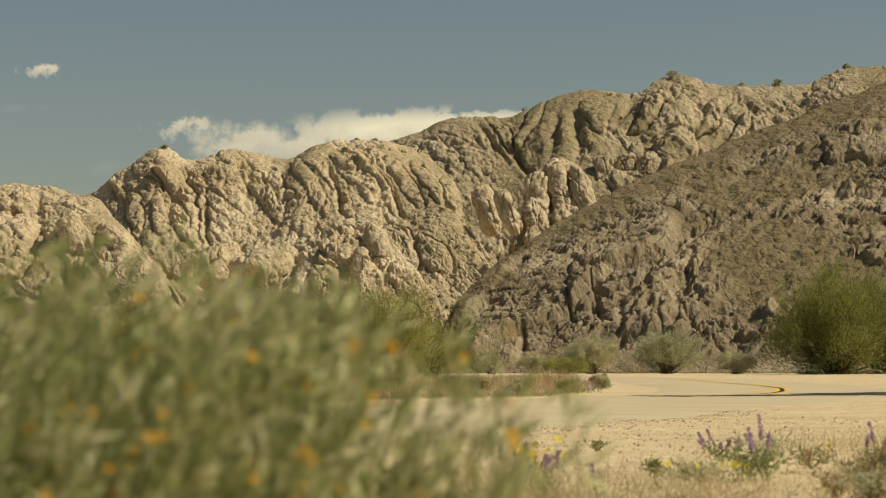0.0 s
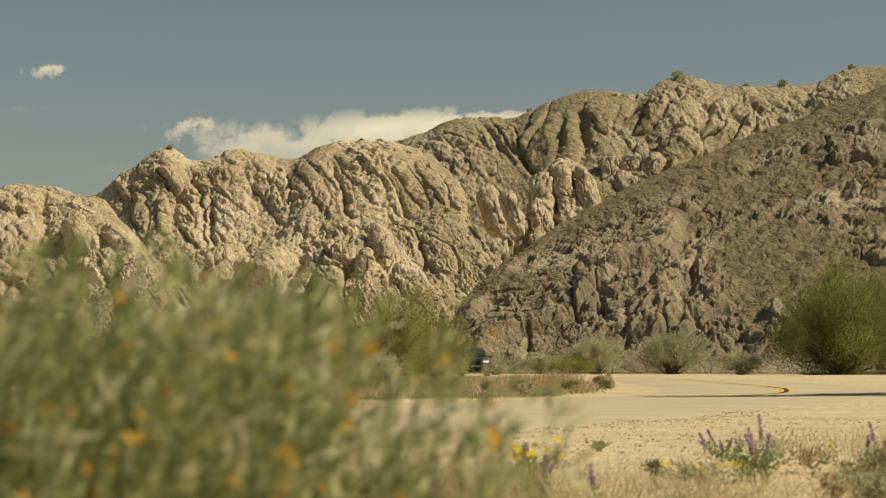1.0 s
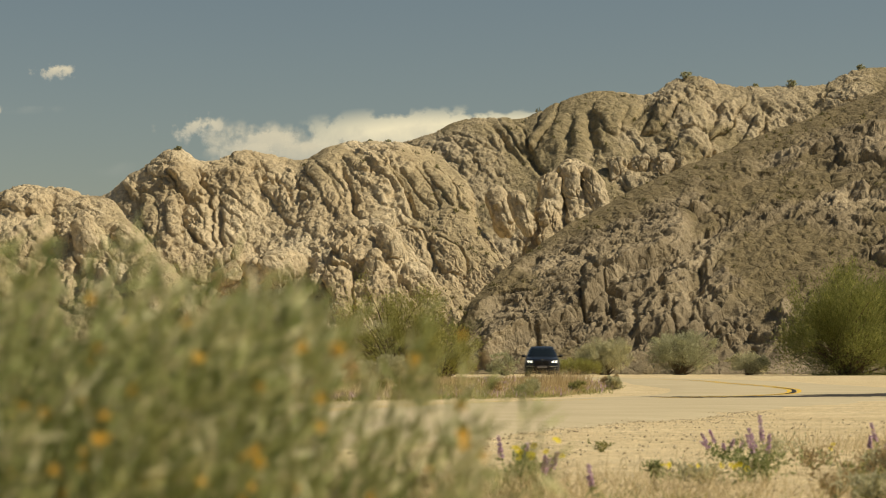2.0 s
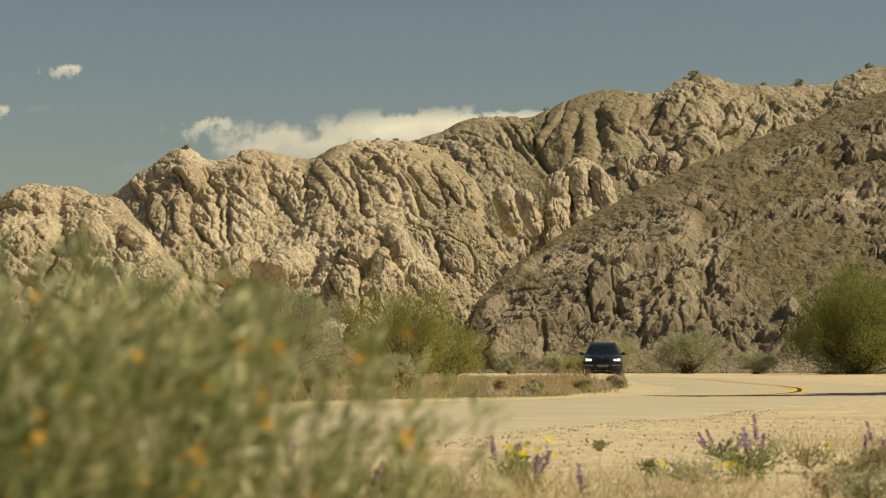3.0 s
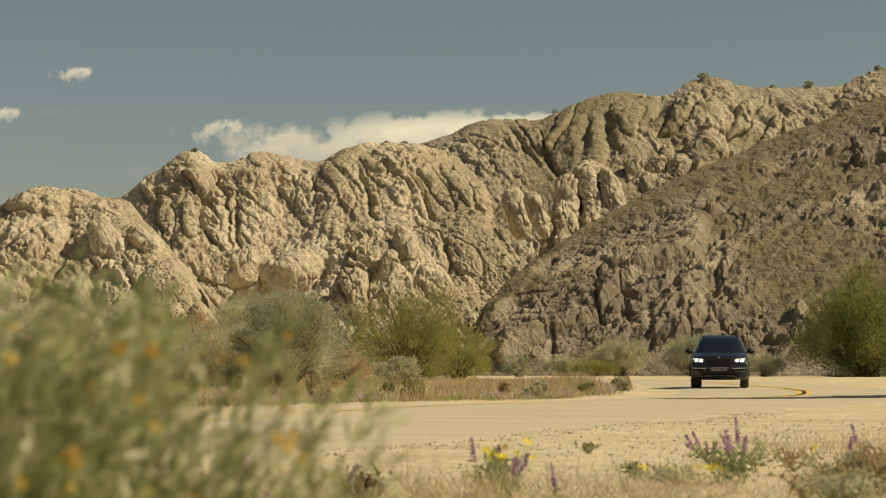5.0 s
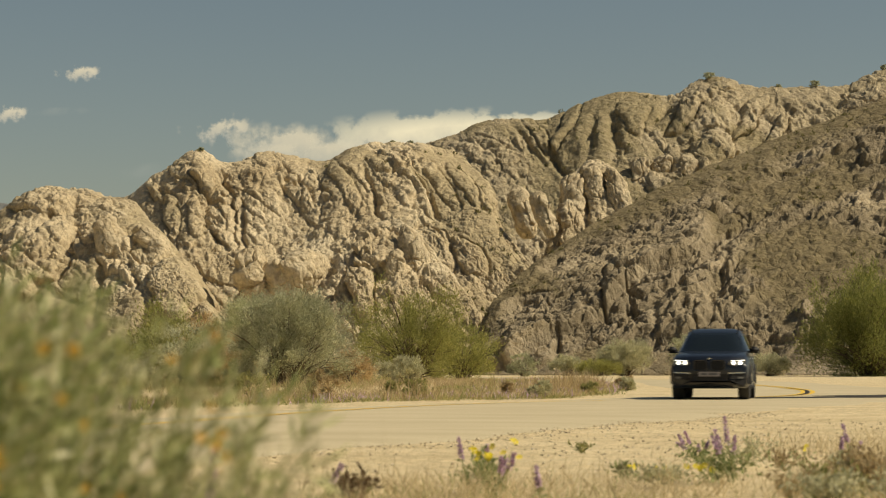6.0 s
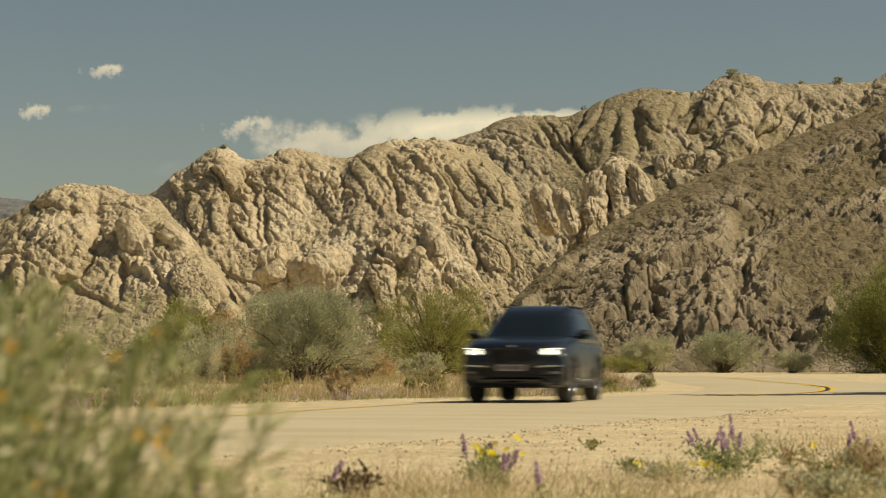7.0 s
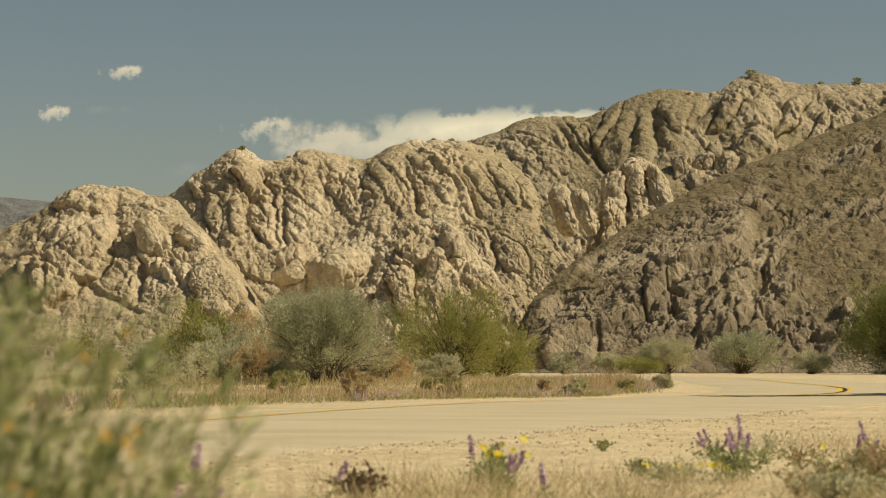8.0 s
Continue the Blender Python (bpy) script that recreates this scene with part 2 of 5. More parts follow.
SEED_BROWN = leafy("brown seed heads", [(0.0, (0.10, 0.06, 0.03)), (1.0, (0.18, 0.11, 0.06))])
# ---------------------------------------------------------------- ground and road
def strip(points, n):
    """A smooth line through plan points (k, d), resampled to n."""
    p = np.asarray(points, dtype=float)
    s = np.concatenate([[0], np.cumsum(np.linalg.norm(np.diff(p[:, :2], axis=0), axis=1))])
    t = np.linspace(0, s[-1], n)
    m = np.gradient(p, s, axis=0)
    k = np.clip(np.searchsorted(s, t, side="right") - 1, 0, len(s) - 2)
    h = (s[k + 1] - s[k])[:, None]
    u = ((t - s[k]) / (s[k + 1] - s[k]))[:, None]
    return (2 * u**3 - 3 * u**2 + 1) * p[k] + (u**3 - 2 * u**2 + u) * h * m[k] + (-2 * u**3 + 3 * u**2) * p[k + 1] + (u**3 - u**2) * h * m[k + 1]


def dip(y):
    """The road runs through a shallow dip some way off."""
    return -0.12 * np.exp(-((np.asarray(y, float) - 56) / 11) ** 2)


def ribbon(name, line, left, right, z, mat_, n=160, across=9, ragged=0.0, crown=0.0):
    """A sheet along a plan line, from left to right of it (metres, numbers or arrays), at height z."""
    c = strip(line, n)
    d = np.gradient(c[:, :2], axis=0)
    d /= np.linalg.norm(d, axis=1)[:, None]
    nrm = np.stack([d[:, 1], -d[:, 0]], axis=1)
    left, right = np.broadcast_to(left, n), np.broadcast_to(right, n)
    w = np.linspace(0, 1, across)[None, :]
    off = -left[:, None] * (1 - w) + right[:, None] * w
    if ragged:
        k = np.stack([np.arange(n) * 0.35, np.zeros(n), np.zeros(n)], axis=1)
        off[:, 0] += ragged * fbm(k, 3, 5)
        off[:, -1] += ragged * fbm(k + 50, 3, 6)
    xy = c[:, None, :2] + off[..., None] * nrm[:, None]
    zz = float(z) + dip(xy[..., 1]) - crown * np.abs(2 * w - 1) ** 10
    v = np.concatenate([xy, zz[..., None]], axis=-1).reshape(-1, 3)
    return new(name, mesh_from(name, v, grid_faces(n, across), mat_, True))


def rise(x, y):
    """The ground's height: level but for the dip, with slight unevenness off the road."""
    p = np.stack([np.asarray(x, float), np.asarray(y, float), np.zeros(np.shape(x))], axis=1)
    return dip(y) + 0.025 * fbm(p * 0.6, 3, 3)


def build_ground():
    a = np.concatenate([-np.geomspace(3000, 14, 26), np.linspace(-13, 16, 146), np.geomspace(17, 3000, 26)])
    b = np.concatenate([-np.geomspace(3000, 5, 20), np.linspace(-4, 56, 241), np.geomspace(57, 3500, 60)])
    x, y = np.meshgrid(a, b, indexing="ij")
    z = rise(x.ravel(), y.ravel()) - 0.035
    v = np.stack([x.ravel(), y.ravel(), z], axis=1)
    ob = new("ground", mesh_from("ground", v, grid_faces(len(a), len(b)), GROUND, True))
    tagged(ob, "pale tan dusty desert ground with gravel", "ground", kind="structure")


CENTRE = [(-22, 166.0), (-10, 162.0), (-2.5, 154.0), (3.0, 142.0), (6.6, 129.0), (9.4, 116.0), (10.7, 103.8), (10.2, 84.1), (10.09, 72.5), (9.77, 65.7), (8.47, 60.1), (4.97, 55.2), (1.39, 45.4), (-0.61, 39.1), (-2.1, 33.3), (-3.1, 28.2), (-4.6, 19.8), (-7, 8.0), (-10, -5.9)]


def build_road():
    n = 220
    s = np.linspace(0, 1, n)
    near = smooth(0.62, 0.72, s)
    # the tarmac widens on the inside of the near bend
    wide = np.interp(strip(CENTRE, n)[:, 1], [-6, 15, 20, 22, 25, 30, 37, 42.8, 55.7, 61.0], [4.0, 4.0, 4.2, 4.8, 5.2, 6.1, 6.6, 7.1, 6.16, 4.14])
    road = ribbon("road", CENTRE, wide, 4.0 * (1 - near) + 1.65 * near, 0.0, ROAD, n, 45, ragged=0.5, crown=0.11)
    tagged(road, "dusty sun-bleached asphalt road bending through the desert", "road", kind="structure")
    far, near = CENTRE[:12], [(2.98, 50.6)] + CENTRE[13:]
    for piece, n in ((far, 260), (near, 160)):
        for side in (-1, 1)[: 2 if piece is far else 1]:
            line = ribbon("road_line", piece, 0.06 - 0.14 * side, 0.06 + 0.14 * side, 0.006, LINE, n, 3, ragged=0.015)
            tagged(line, "worn yellow centre line painted on the road", "road line", kind="structure")
    seam = ribbon("black_streak", CENTRE[8:12], 0.07, 0.07, 0.004, BLACK_STREAK, 80, 3, ragged=0.06)
    tagged(seam, "black tar seam between the yellow centre lines", "tar patch", kind="structure")
    # two broad ragged black streaks across the road at the bend
    for pts, w in (([(5.21, 56.1), (7.1, 57.1), (9.19, 58.1), (11.49, 58.9)], 0.9), ([(9.81, 59.4), (11.09, 60.6), (12.83, 61.4)], 0.8)):
        t = ribbon("black_streak", pts, w, w, 0.004, BLACK_STREAK, 60, 5, ragged=0.7)
        tagged(t, "broad ragged black streak across the pale road", "tar patch", kind="structure")


build_ground()
build_road()


# ---------------------------------------------------------------- hills
def axis_frame(d):
    d = np.asarray(d, float) / np.linalg.norm(d)
    e = np.cross(d, (0, 1.0, 0))
    e /= np.linalg.norm(e)
    return np.stack([d, e, np.cross(d, e)])


def lobes(p, bedding, scale, stretch, seed, warp=0.55, cleft=0.10, round_=0.12):
    """Blocks and slabs of rock, long along bedding, each tilted its own way, with narrow clefts between: height about 0 to 1, and each one's own number."""
    fr = axis_frame(bedding)
    q = p @ fr.T / scale
    q = q / np.array([stretch, 1.0, 1.0])
    q = q + warp * np.stack([fbm(p / scale * 0.45 + 3, 4, seed), fbm(p / scale * 0.45 + 9, 4, seed + 5), fbm(p / scale * 0.45 + 15, 4, seed + 9)], axis=1)
    f1, f2, way, own, own2 = cells(q, seed)
    tilt = np.stack([own - 0.5, own2 - 0.5, (own * 7.3) % 1 - 0.5], axis=1)
    face = 0.45 + 0.5 * own2 + 0.7 * (tilt * way).sum(axis=1) + round_ * (0.35 - f1 * f1)
    shut = smooth(0.42, 0.62, vnoise(p / scale * 0.4 + 31, seed + 13))
    open_ = np.maximum(smooth(0.0, cleft, f2 - f1), 0.75 * shut)
    face = face * (1 - 0.45 * shut) + 0.6 * 0.45 * shut
    return np.clip(face, 0, 1.4) * (0.25 + 0.75 * open_), own


def blocks(p, scale, seed, flat=1.6, shear=0.0):
    """Broken angular faces: each cell a tilted plane of its own, meeting its neighbours in a sharp edge."""
    q = np.stack([p[:, 0], p[:, 1], p[:, 2] - shear * p[:, 0]], axis=1) / scale * np.array([1.0, 0.8, 1.0 / flat]) + 0.35 * np.stack([fbm(p / scale * 0.8 + k * 7, 3, seed + k) for k in range(3)], axis=1)
    f1, f2, way, own, own2 = cells(q, seed)
    tilt = np.stack([own - 0.5, own2 - 0.5, (own * 9.1) % 1 - 0.5], axis=1)
    return (own2 - 0.5) + 1.6 * (tilt * way).sum(axis=1) - 0.5 * (1 - smooth(0.0, 0.10, f2 - f1))


def ribs_and_clefts(p, rows, seed):
    """Named ribs (depth over 0) and clefts (under 0) of a face: x, z, half breadth, half length, lean in degrees, depth."""
    wob = np.stack([fbm(p * 0.22, 4, seed), fbm(p * 0.22 + 40, 4, seed + 1)], axis=1)
    out = np.zeros(len(p))
    for x, z, wide, long, lean, deep in rows:
        size = min(wide, long)
        dx, dz = p[:, 0] - x + wob[:, 0] * (0.5 + 0.5 * size), p[:, 2] - z + wob[:, 1] * (0.5 + 0.5 * size)
        sl, cl = math.sin(radians(lean)), math.cos(radians(lean))
        r2 = ((dx * sl - dz * cl) / long) ** 2 + ((dx * cl + dz * sl) / wide) ** 2
        if deep > 0:
            r = np.sqrt(r2)
            out += deep * (np.clip(1 - r2 ** 1.8, 0, 1) ** 0.6 * 0.65 - 0.42 * np.exp(-((r - 1.06) / 0.11) ** 2))
        else:
            out += deep * np.exp(-1.4 * r2)
    return out


def hill(name, crest, foot, nu, nv, relief, mat_, profile, label, back=46.0, seed=0, bedding=(0.45, -0.2, -0.87), big=(7.0, 2.2), mid=(2.4, 0.8), fine=0.35, soil=0.45, soil_top=0.0, soil_foot=0.0, ledge=0.0, rubble=(0.24, 1.3, 1.4), forms=()):
    """A rocky hill: a slope from foot to crest and down again behind, broken into lobes, clefts and ledges."""
    c, f = strip(crest, nu), strip([(x, y, 0) for x, y in foot], nu)
    nb = max(8, nv // 8)
    v = np.linspace(0, 1, nv)
    front = f[:, None] + (c - f)[:, None] * v[None, :, None]
    front[..., 2] = c[:, None, 2] * np.interp(v, [i / (len(profile) - 1) for i in range(len(profile))], profile)[None]
    wv = np.linspace(0, 1, nb + 1)[1:]
    rear = np.repeat(c[:, None], nb, axis=1)
    rear[..., 1] += back * wv[None]
    rear[..., 2] -= c[:, None, 2] * (wv[None] ** 1.4)
    g = np.concatenate([front, rear], axis=1)
    g[:, 0, 2] -= 1.5
    n_all = nv + nb
    du = np.gradient(g, axis=0)
    dv = np.gradient(g, axis=1)
    nrm = np.cross(du, dv)
    nrm /= np.linalg.norm(nrm, axis=-1)[..., None] + 1e-9
    # broad normals, so that the relief pushes out evenly
    p = g.reshape(-1, 3)
    nn = nrm.reshape(-1, 3)
    big_h, own = lobes(p, bedding, big[0], 7.0, seed, 0.6, 0.07)
    mid_h, own2 = lobes(p, bedding, mid[0], 6.0, seed + 20, 0.6, 0.10)
    small_h, own3 = lobes(p, bedding, mid[0] * 0.42, 4.0, seed + 25, 0.5, 0.16)
    soft = fbm(p * 0.07, 4, seed + 40)
    bare = smooth(-0.2, 0.15, soft + (own - 0.5) * 0.4 + (0.5 - soil))
    vv = np.tile(np.concatenate([v, np.ones(nb)]), nu)
    if soil_top:
        bare *= 1 - soil_top * smooth(0.76, 0.92, vv + 0.14 * fbm(p * 0.15, 3, seed + 3))
    if soil_foot:
        bare *= smooth(soil_foot * 0.55, soil_foot, vv + 0.12 * fbm(p * 0.12, 3, seed + 4))
    patchy = 0.30 + 0.70 * smooth(0.30, 0.62, vnoise(p * np.array([0.11, 0.11, 0.16]), seed + 33))
    d = big[1] * patchy * (big_h - 0.55) * (0.10 + 0.90 * bare) + mid[1] * (mid_h - 0.5) * (0.2 + 0.8 * bare) + mid[1] * 0.3 * (small_h - 0.5) * (0.15 + 0.85 * bare)
    d += rubble[0] * (blocks(p, rubble[1], seed + 101, *rubble[2:]) + 0.5 * blocks(p, rubble[1] * 0.42, seed + 105, *rubble[2:]) + 0.25 * blocks(p, rubble[1] * 0.2, seed + 109, 1.0)) * (0.25 + 0.75 * bare)
    crag = 1 - 2 * np.abs(fbm(p * 0.3, 5, seed + 65))
    rill = 1 - 2 * np.abs(fbm(p * np.array([0.8, 0.25, 0.16]), 4, seed + 67))
    d += relief * fbm(p * 0.045, 3, seed + 60) + fine * crag + fine * 0.22 * rill * (1 - 0.6 * bare) + fine * 0.6 * fbm(p * 1.3, 4, seed + 70) * (0.5 + 0.5 * bare)
    d += 0.2 * fine * fbm(p * 4.2, 3, seed + 80)
    if ledge:
        for k, thick in enumerate((6.0, 2.4, 1.0)):
            lay = p @ (np.array([-0.46, -0.12, 0.88])) / thick + 0.6 * fbm(p * 0.06, 3, seed + 90 + k)
            saw = lay - np.floor(lay)
            broken = smooth(0.36, 0.58, vnoise(p * np.array([0.09, 0.09, 0.14]) + 5, seed + 95 + k))
            d += ledge * thick ** 0.7 * 0.42 * (0.2 + 0.8 * bare) * (smooth(0.0, 0.12, saw) * (1 - saw) * 2 - 0.7) * broken
    fade = (smooth(0.0, 0.12, vv) * 0.9 + 0.1) * (1 - 0.55 * smooth(0.84, 0.98, vv))
    shaped = ribs_and_clefts(p, forms, seed + 120) * fade
    out = nn * np.array([1, 1, 0.35]) + np.array([0, -0.15, 0])
    p = p + nn * (d * fade)[:, None] + out * shaped[:, None]
    me = mesh_from(name, p, grid_faces(nu, n_all), mat_, True)
    at = me.attributes.new("soil", "FLOAT", "POINT")
    loose = np.clip(1 - bare + 0.25 * (own2 > 0.8), 0, 1)
    at.data.foreach_set("value", loose.astype(np.float32))
    ob = new(name, me)
    return tagged(ob, label, "hill")


# ribs and clefts of each face: place across, height, half breadth, half length, lean in degrees, depth
OUTCROP_RIBS = [(-45.7, 11.4, 5.54, 3.03, 60, 2.2), (-29.8, 8.6, 2.53, 3.49, 30, 1.8), (-47.3, 18.1, 1.59, 3.78, 80, 1.2), (-50.2, 9.2, 2.32, 2.61, 40, 1.2)]
OUTCROP_CLEFTS = [(-49.4, 16.4, 0.73, 1.58, 0, -0.84), (-40.3, 7.2, 0.39, 4.78, 66, -0.91), (-38.3, 10.1, 0.63, 3.22, 5, -1.54), (-33.8, 9.0, 0.34, 3.4, 30, -0.84)]
RIDGE_RIBS = [(-33.6, 23.6, 1.62, 3.66, 45, 1.98), (-38.1, 19.1, 0.9, 3.48, 15, 0.84), (-34.8, 18.5, 1.1, 3.45, 18, 0.84), (-31.3, 18.2, 1.58, 3.85, 20, 1.62), (-20.9, 21.9, 1.2, 3.66, 8, 0.78), (-16.8, 23.0, 0.92, 4.37, 30, 0.78), (-11.2, 23.6, 1.06, 4.66, 34, 0.9), (-8.1, 22.5, 1.05, 4.91, 35, 0.9), (-4.8, 23.0, 1.06, 4.23, 35, 0.84), (-1.9, 23.1, 0.92, 3.55, 33, 0.84), (0.6, 21.8, 1.05, 2.81, 15, 0.96), (-5.4, 13.7, 1.88, 3.48, 30, 1.44), (-1.0, 12.8, 1.47, 2.81, 35, 1.08)]
RIDGE_CLEFTS = [(-12.9, 21.2, 0.42, 4.18, 20, -1.8), (-6.6, 21.2, 0.42, 5.02, 35, -1.5), (3.1, 17.8, 0.68, 4.23, 15, -2.8), (5.4, 14.4, 1.6, 1.07, 60, -2.5), (-25.9, 25.5, 1.57, 0.86, 0, -1.0), (-24.4, 23.4, 0.49, 2.12, 5, -1.2), (-28.6, 17.6, 0.48, 4.12, 10, -1.2), (-17.9, 11.4, 1.06, 2.65, -10, -2.6)]
BUTTRESS_RIBS = [(-10.3, 12.9, 2.01, 2.84, 5, 2.0), (-11.5, 8.2, 1.49, 3.45, 8, 1.6), (-3.4, 9.1, 1.73, 2.31, 35, 1.0)]
BUTTRESS_CLEFTS = [(-4.2, 9.1, 0.46, 1.73, 40, -1.0)]
TOWER_RIBS = [(11.4, 18.7, 1.74, 4.51, 4, 1.4), (14.9, 26.1, 1.93, 1.33, 0, 1.4)]
TOWER_CLEFTS = [(13.5, 22.0, 0.37, 3.52, 4, -1.4)]
UPPER_RIBS = [(35.3, 32.5, 3.42, 4.1, -40, 2.2), (8.7, 37.5, 1.06, 5.31, 32, 1.6), (14.0, 38.8, 1.06, 5.49, -25, 2.0), (24.1, 39.4, 1.93, 3.69, 10, 1.1), (32.3, 39.3, 1.05, 4.91, -38, 1.6), (41.9, 39.3, 1.05, 5.44, -38, 1.6), (45.5, 36.6, 0.87, 4.87, -38, 1.5), (38.2, 45.3, 2.67, 1.43, 0, 1.6)]
UPPER_CLEFTS = [(20.7, 35.9, 1.13, 5.39, -3, -2.4), (6.9, 36.0, 0.53, 5.46, 35, -1.8), (12.1, 31.4, 0.6, 4.49, 30, -1.6), (17.3, 35.6, 0.78, 4.53, -12, -1.6), (28.9, 39.9, 0.79, 4.05, -30, -1.5)]
SLOPE_RIBS = [(12.0, 6.4, 0.99, 2.57, 8, 1.4), (4.4, 2.3, 2.19, 2.0, 0, 1.2), (20.5, 2.8, 3.33, 1.62, -55, 1.0)]
SLOPE_CLEFTS = [(20.4, 6.8, 0.45, 2.58, -22, -1.3), (22.1, 9.6, 0.36, 2.24, -20, -1.1), (17.7, 7.1, 0.4, 2.29, -10, -1.0), (15.2, 4.8, 0.39, 2.43, -8, -0.8), (13.4, 5.8, 0.34, 2.46, 5, -0.8), (9.0, 3.3, 0.67, 1.44, -10, -0.8), (6.8, 2.8, 0.34, 1.91, -5, -0.8), (24.7, 2.8, 0.38, 2.85, 10, -0.8)]

HILLS = {}
HILLS["ridge"] = hill("rocky_hill", [(-51.8, 300, 22.1), (-48.9, 294, 22.4), (-44.9, 290, 22.4), (-41.7, 290, 25.3), (-39.1, 290, 26.8), (-35.8, 290, 28.4), (-32.6, 290, 26.7), (-27.6, 291, 27.9), (-23.3, 292, 27.3), (-19.7, 292, 26.8), (-16, 292, 28.8), (-13.1, 293, 29.4), (-8.8, 293, 29.2), (-6.6, 293, 28.9), (-2.9, 294, 28.1), (-1.1, 291, 26.2), (1.1, 284, 22.8), (3.1, 276, 17.5), (5.7, 268, 13.3), (7.8, 262, 9.5)],
     [(-45, 262), (-36.6, 256), (-26.2, 252), (-16.7, 250), (-7.4, 250), (-1.2, 250), (3.8, 251), (7.6, 254)], 560, 340, 1.3, ROCK_PALE,
     [0, 0.16, 0.34, 0.52, 0.70, 0.88, 1.0], "pale tan sandstone badland ridge broken into tilted lobes", seed=11, bedding=(0.50, -0.70, -0.50), big=(3.8, 1.6), mid=(1.6, 0.5), soil=0.38, soil_foot=0.12, forms=RIDGE_RIBS + RIDGE_CLEFTS)
HILLS["upper"] = hill("upper_ridge", [(-14.5, 360, 34.1), (-3.7, 360, 37), (-0.2, 360, 38.6), (3.4, 360, 39.4), (11.5, 360, 39.8), (14.2, 360, 41), (16.8, 360, 42.5), (21.3, 360, 43.9), (32.5, 360, 44.2), (34.8, 361, 45.9), (37.9, 361, 46.8), (41.9, 361, 45.4), (49.9, 361, 44.8), (57.9, 361, 44.9), (64.5, 363, 47.7), (70.8, 363, 48.5), (83.3, 363, 50.5)],
     [(-12.5, 312), (-1.6, 310), (13.6, 308), (28.6, 306), (43.9, 308), (70.6, 310)], 560, 260, 1.8, ROCK_BACK,
     [0, 0.2, 0.38, 0.55, 0.72, 0.88, 1.0], "high weathered ridge of tan and olive rock", seed=31, bedding=(0.45, -0.68, -0.56), big=(5.0, 2.0), mid=(2.2, 0.8), soil=0.50, forms=UPPER_RIBS + UPPER_CLEFTS)
HILLS["slope"] = hill("slope_hill", [(-1.7, 193, 0.9), (-0.6, 196, 1.9), (0.6, 199, 4.9), (3.7, 204, 8.5), (6.9, 209, 11), (9.6, 213, 13.1), (14.2, 219, 15.9), (19, 224, 18.7), (27, 232, 22.3), (33.5, 238, 25.4), (38.1, 241, 27.1), (43.6, 245, 29.5), (48.3, 248, 31.6), (58.2, 253, 35.1)],
     [(-1.7, 190), (0.6, 189), (3.9, 188), (8.5, 187), (15.3, 186), (22.2, 186), (31.3, 186), (43.1, 188)], 620, 340, 0.9, ROCK_DARK,
     [0, 0.20, 0.37, 0.54, 0.70, 0.86, 1.0], "grey brown rocky slope with ledges and dry soil", seed=51, bedding=(0.82, 0.22, 0.50), big=(4.2, 1.5), mid=(1.7, 0.7), soil=0.36, soil_top=1.0, ledge=0.6, rubble=(0.24, 2.6, 0.6, 0.55), forms=SLOPE_RIBS + SLOPE_CLEFTS)
HILLS["outcrop"] = hill("near_outcrop", [(-70.1, 250, 13.2), (-61.3, 250, 14.5), (-57.5, 250, 15.4), (-53.7, 250, 17), (-50.6, 250, 19), (-48.1, 250, 20.3), (-44.7, 249, 20), (-40.8, 248, 19.2), (-38, 246, 18.6), (-35.1, 241, 16.2), (-31.8, 235, 13.2), (-28.2, 227, 8.8), (-25.7, 221, 5.8), (-23.9, 217, 3.1)],
     [(-61.5, 220), (-49.7, 217), (-41.1, 215), (-33.8, 213), (-27.3, 212), (-23.2, 213)], 460, 230, 0.9, ROCK_PALE,
     [0, 0.14, 0.34, 0.56, 0.76, 0.92, 1.0], "pale cream sandstone outcrop with rounded bulging lobes", seed=71, bedding=(0.62, -0.66, -0.42), big=(4.6, 1.15), mid=(1.9, 0.4), soil=0.30, soil_foot=0.60, forms=OUTCROP_RIBS + OUTCROP_CLEFTS)
HILLS["buttress"] = hill("buttress", [(-14.8, 226.8, 5.5), (-14.2, 230.6, 8.1), (-13.4, 235.3, 11.4), (-12.5, 239.1, 13.9), (-11.2, 242.9, 15.9), (-9.1, 243.8, 16.5), (-7.2, 241.9, 15.3), (-5.3, 239.1, 13.3), (-3.5, 235.3, 10.8), (-1, 229.6, 7.7), (0.4, 224.9, 4.8)],
     [(-14.3, 223), (-10.9, 221.1), (-7.6, 220.2), (-3.8, 220.2), (0.1, 222.1)], 250, 200, 0.5, ROCK_PALE,
     [0, 0.26, 0.48, 0.66, 0.80, 0.92, 1.0], "rounded tan sandstone buttress at the foot of the ridge", seed=91, bedding=(0.35, -0.70, -0.60), big=(3.2, 1.1), mid=(1.5, 0.45), soil=0.2, back=14, forms=BUTTRESS_RIBS + BUTTRESS_CLEFTS)
HILLS["tower"] = hill("rock_tower", [(7.2, 286, 11), (8, 288, 13.9), (9.7, 292, 18.4), (11.1, 296, 23.5), (12.6, 299, 26.1), (14.8, 300, 28), (17.1, 300, 27.3), (18.5, 297, 24.5), (19.7, 293, 20.5), (21, 288, 15.3)],
     [(7.1, 284), (9.7, 282), (12.5, 281), (15.9, 281), (18.8, 283), (21, 285)], 210, 200, 0.5, ROCK_PALE,
     [0, 0.3, 0.52, 0.68, 0.82, 0.94, 1.0], "pale knobbly rock tower beside the gully", seed=101, bedding=(0.2, -0.5, -0.85), big=(3.0, 1.1), mid=(1.5, 0.5), soil=0.12, back=12, forms=TOWER_RIBS + TOWER_CLEFTS)

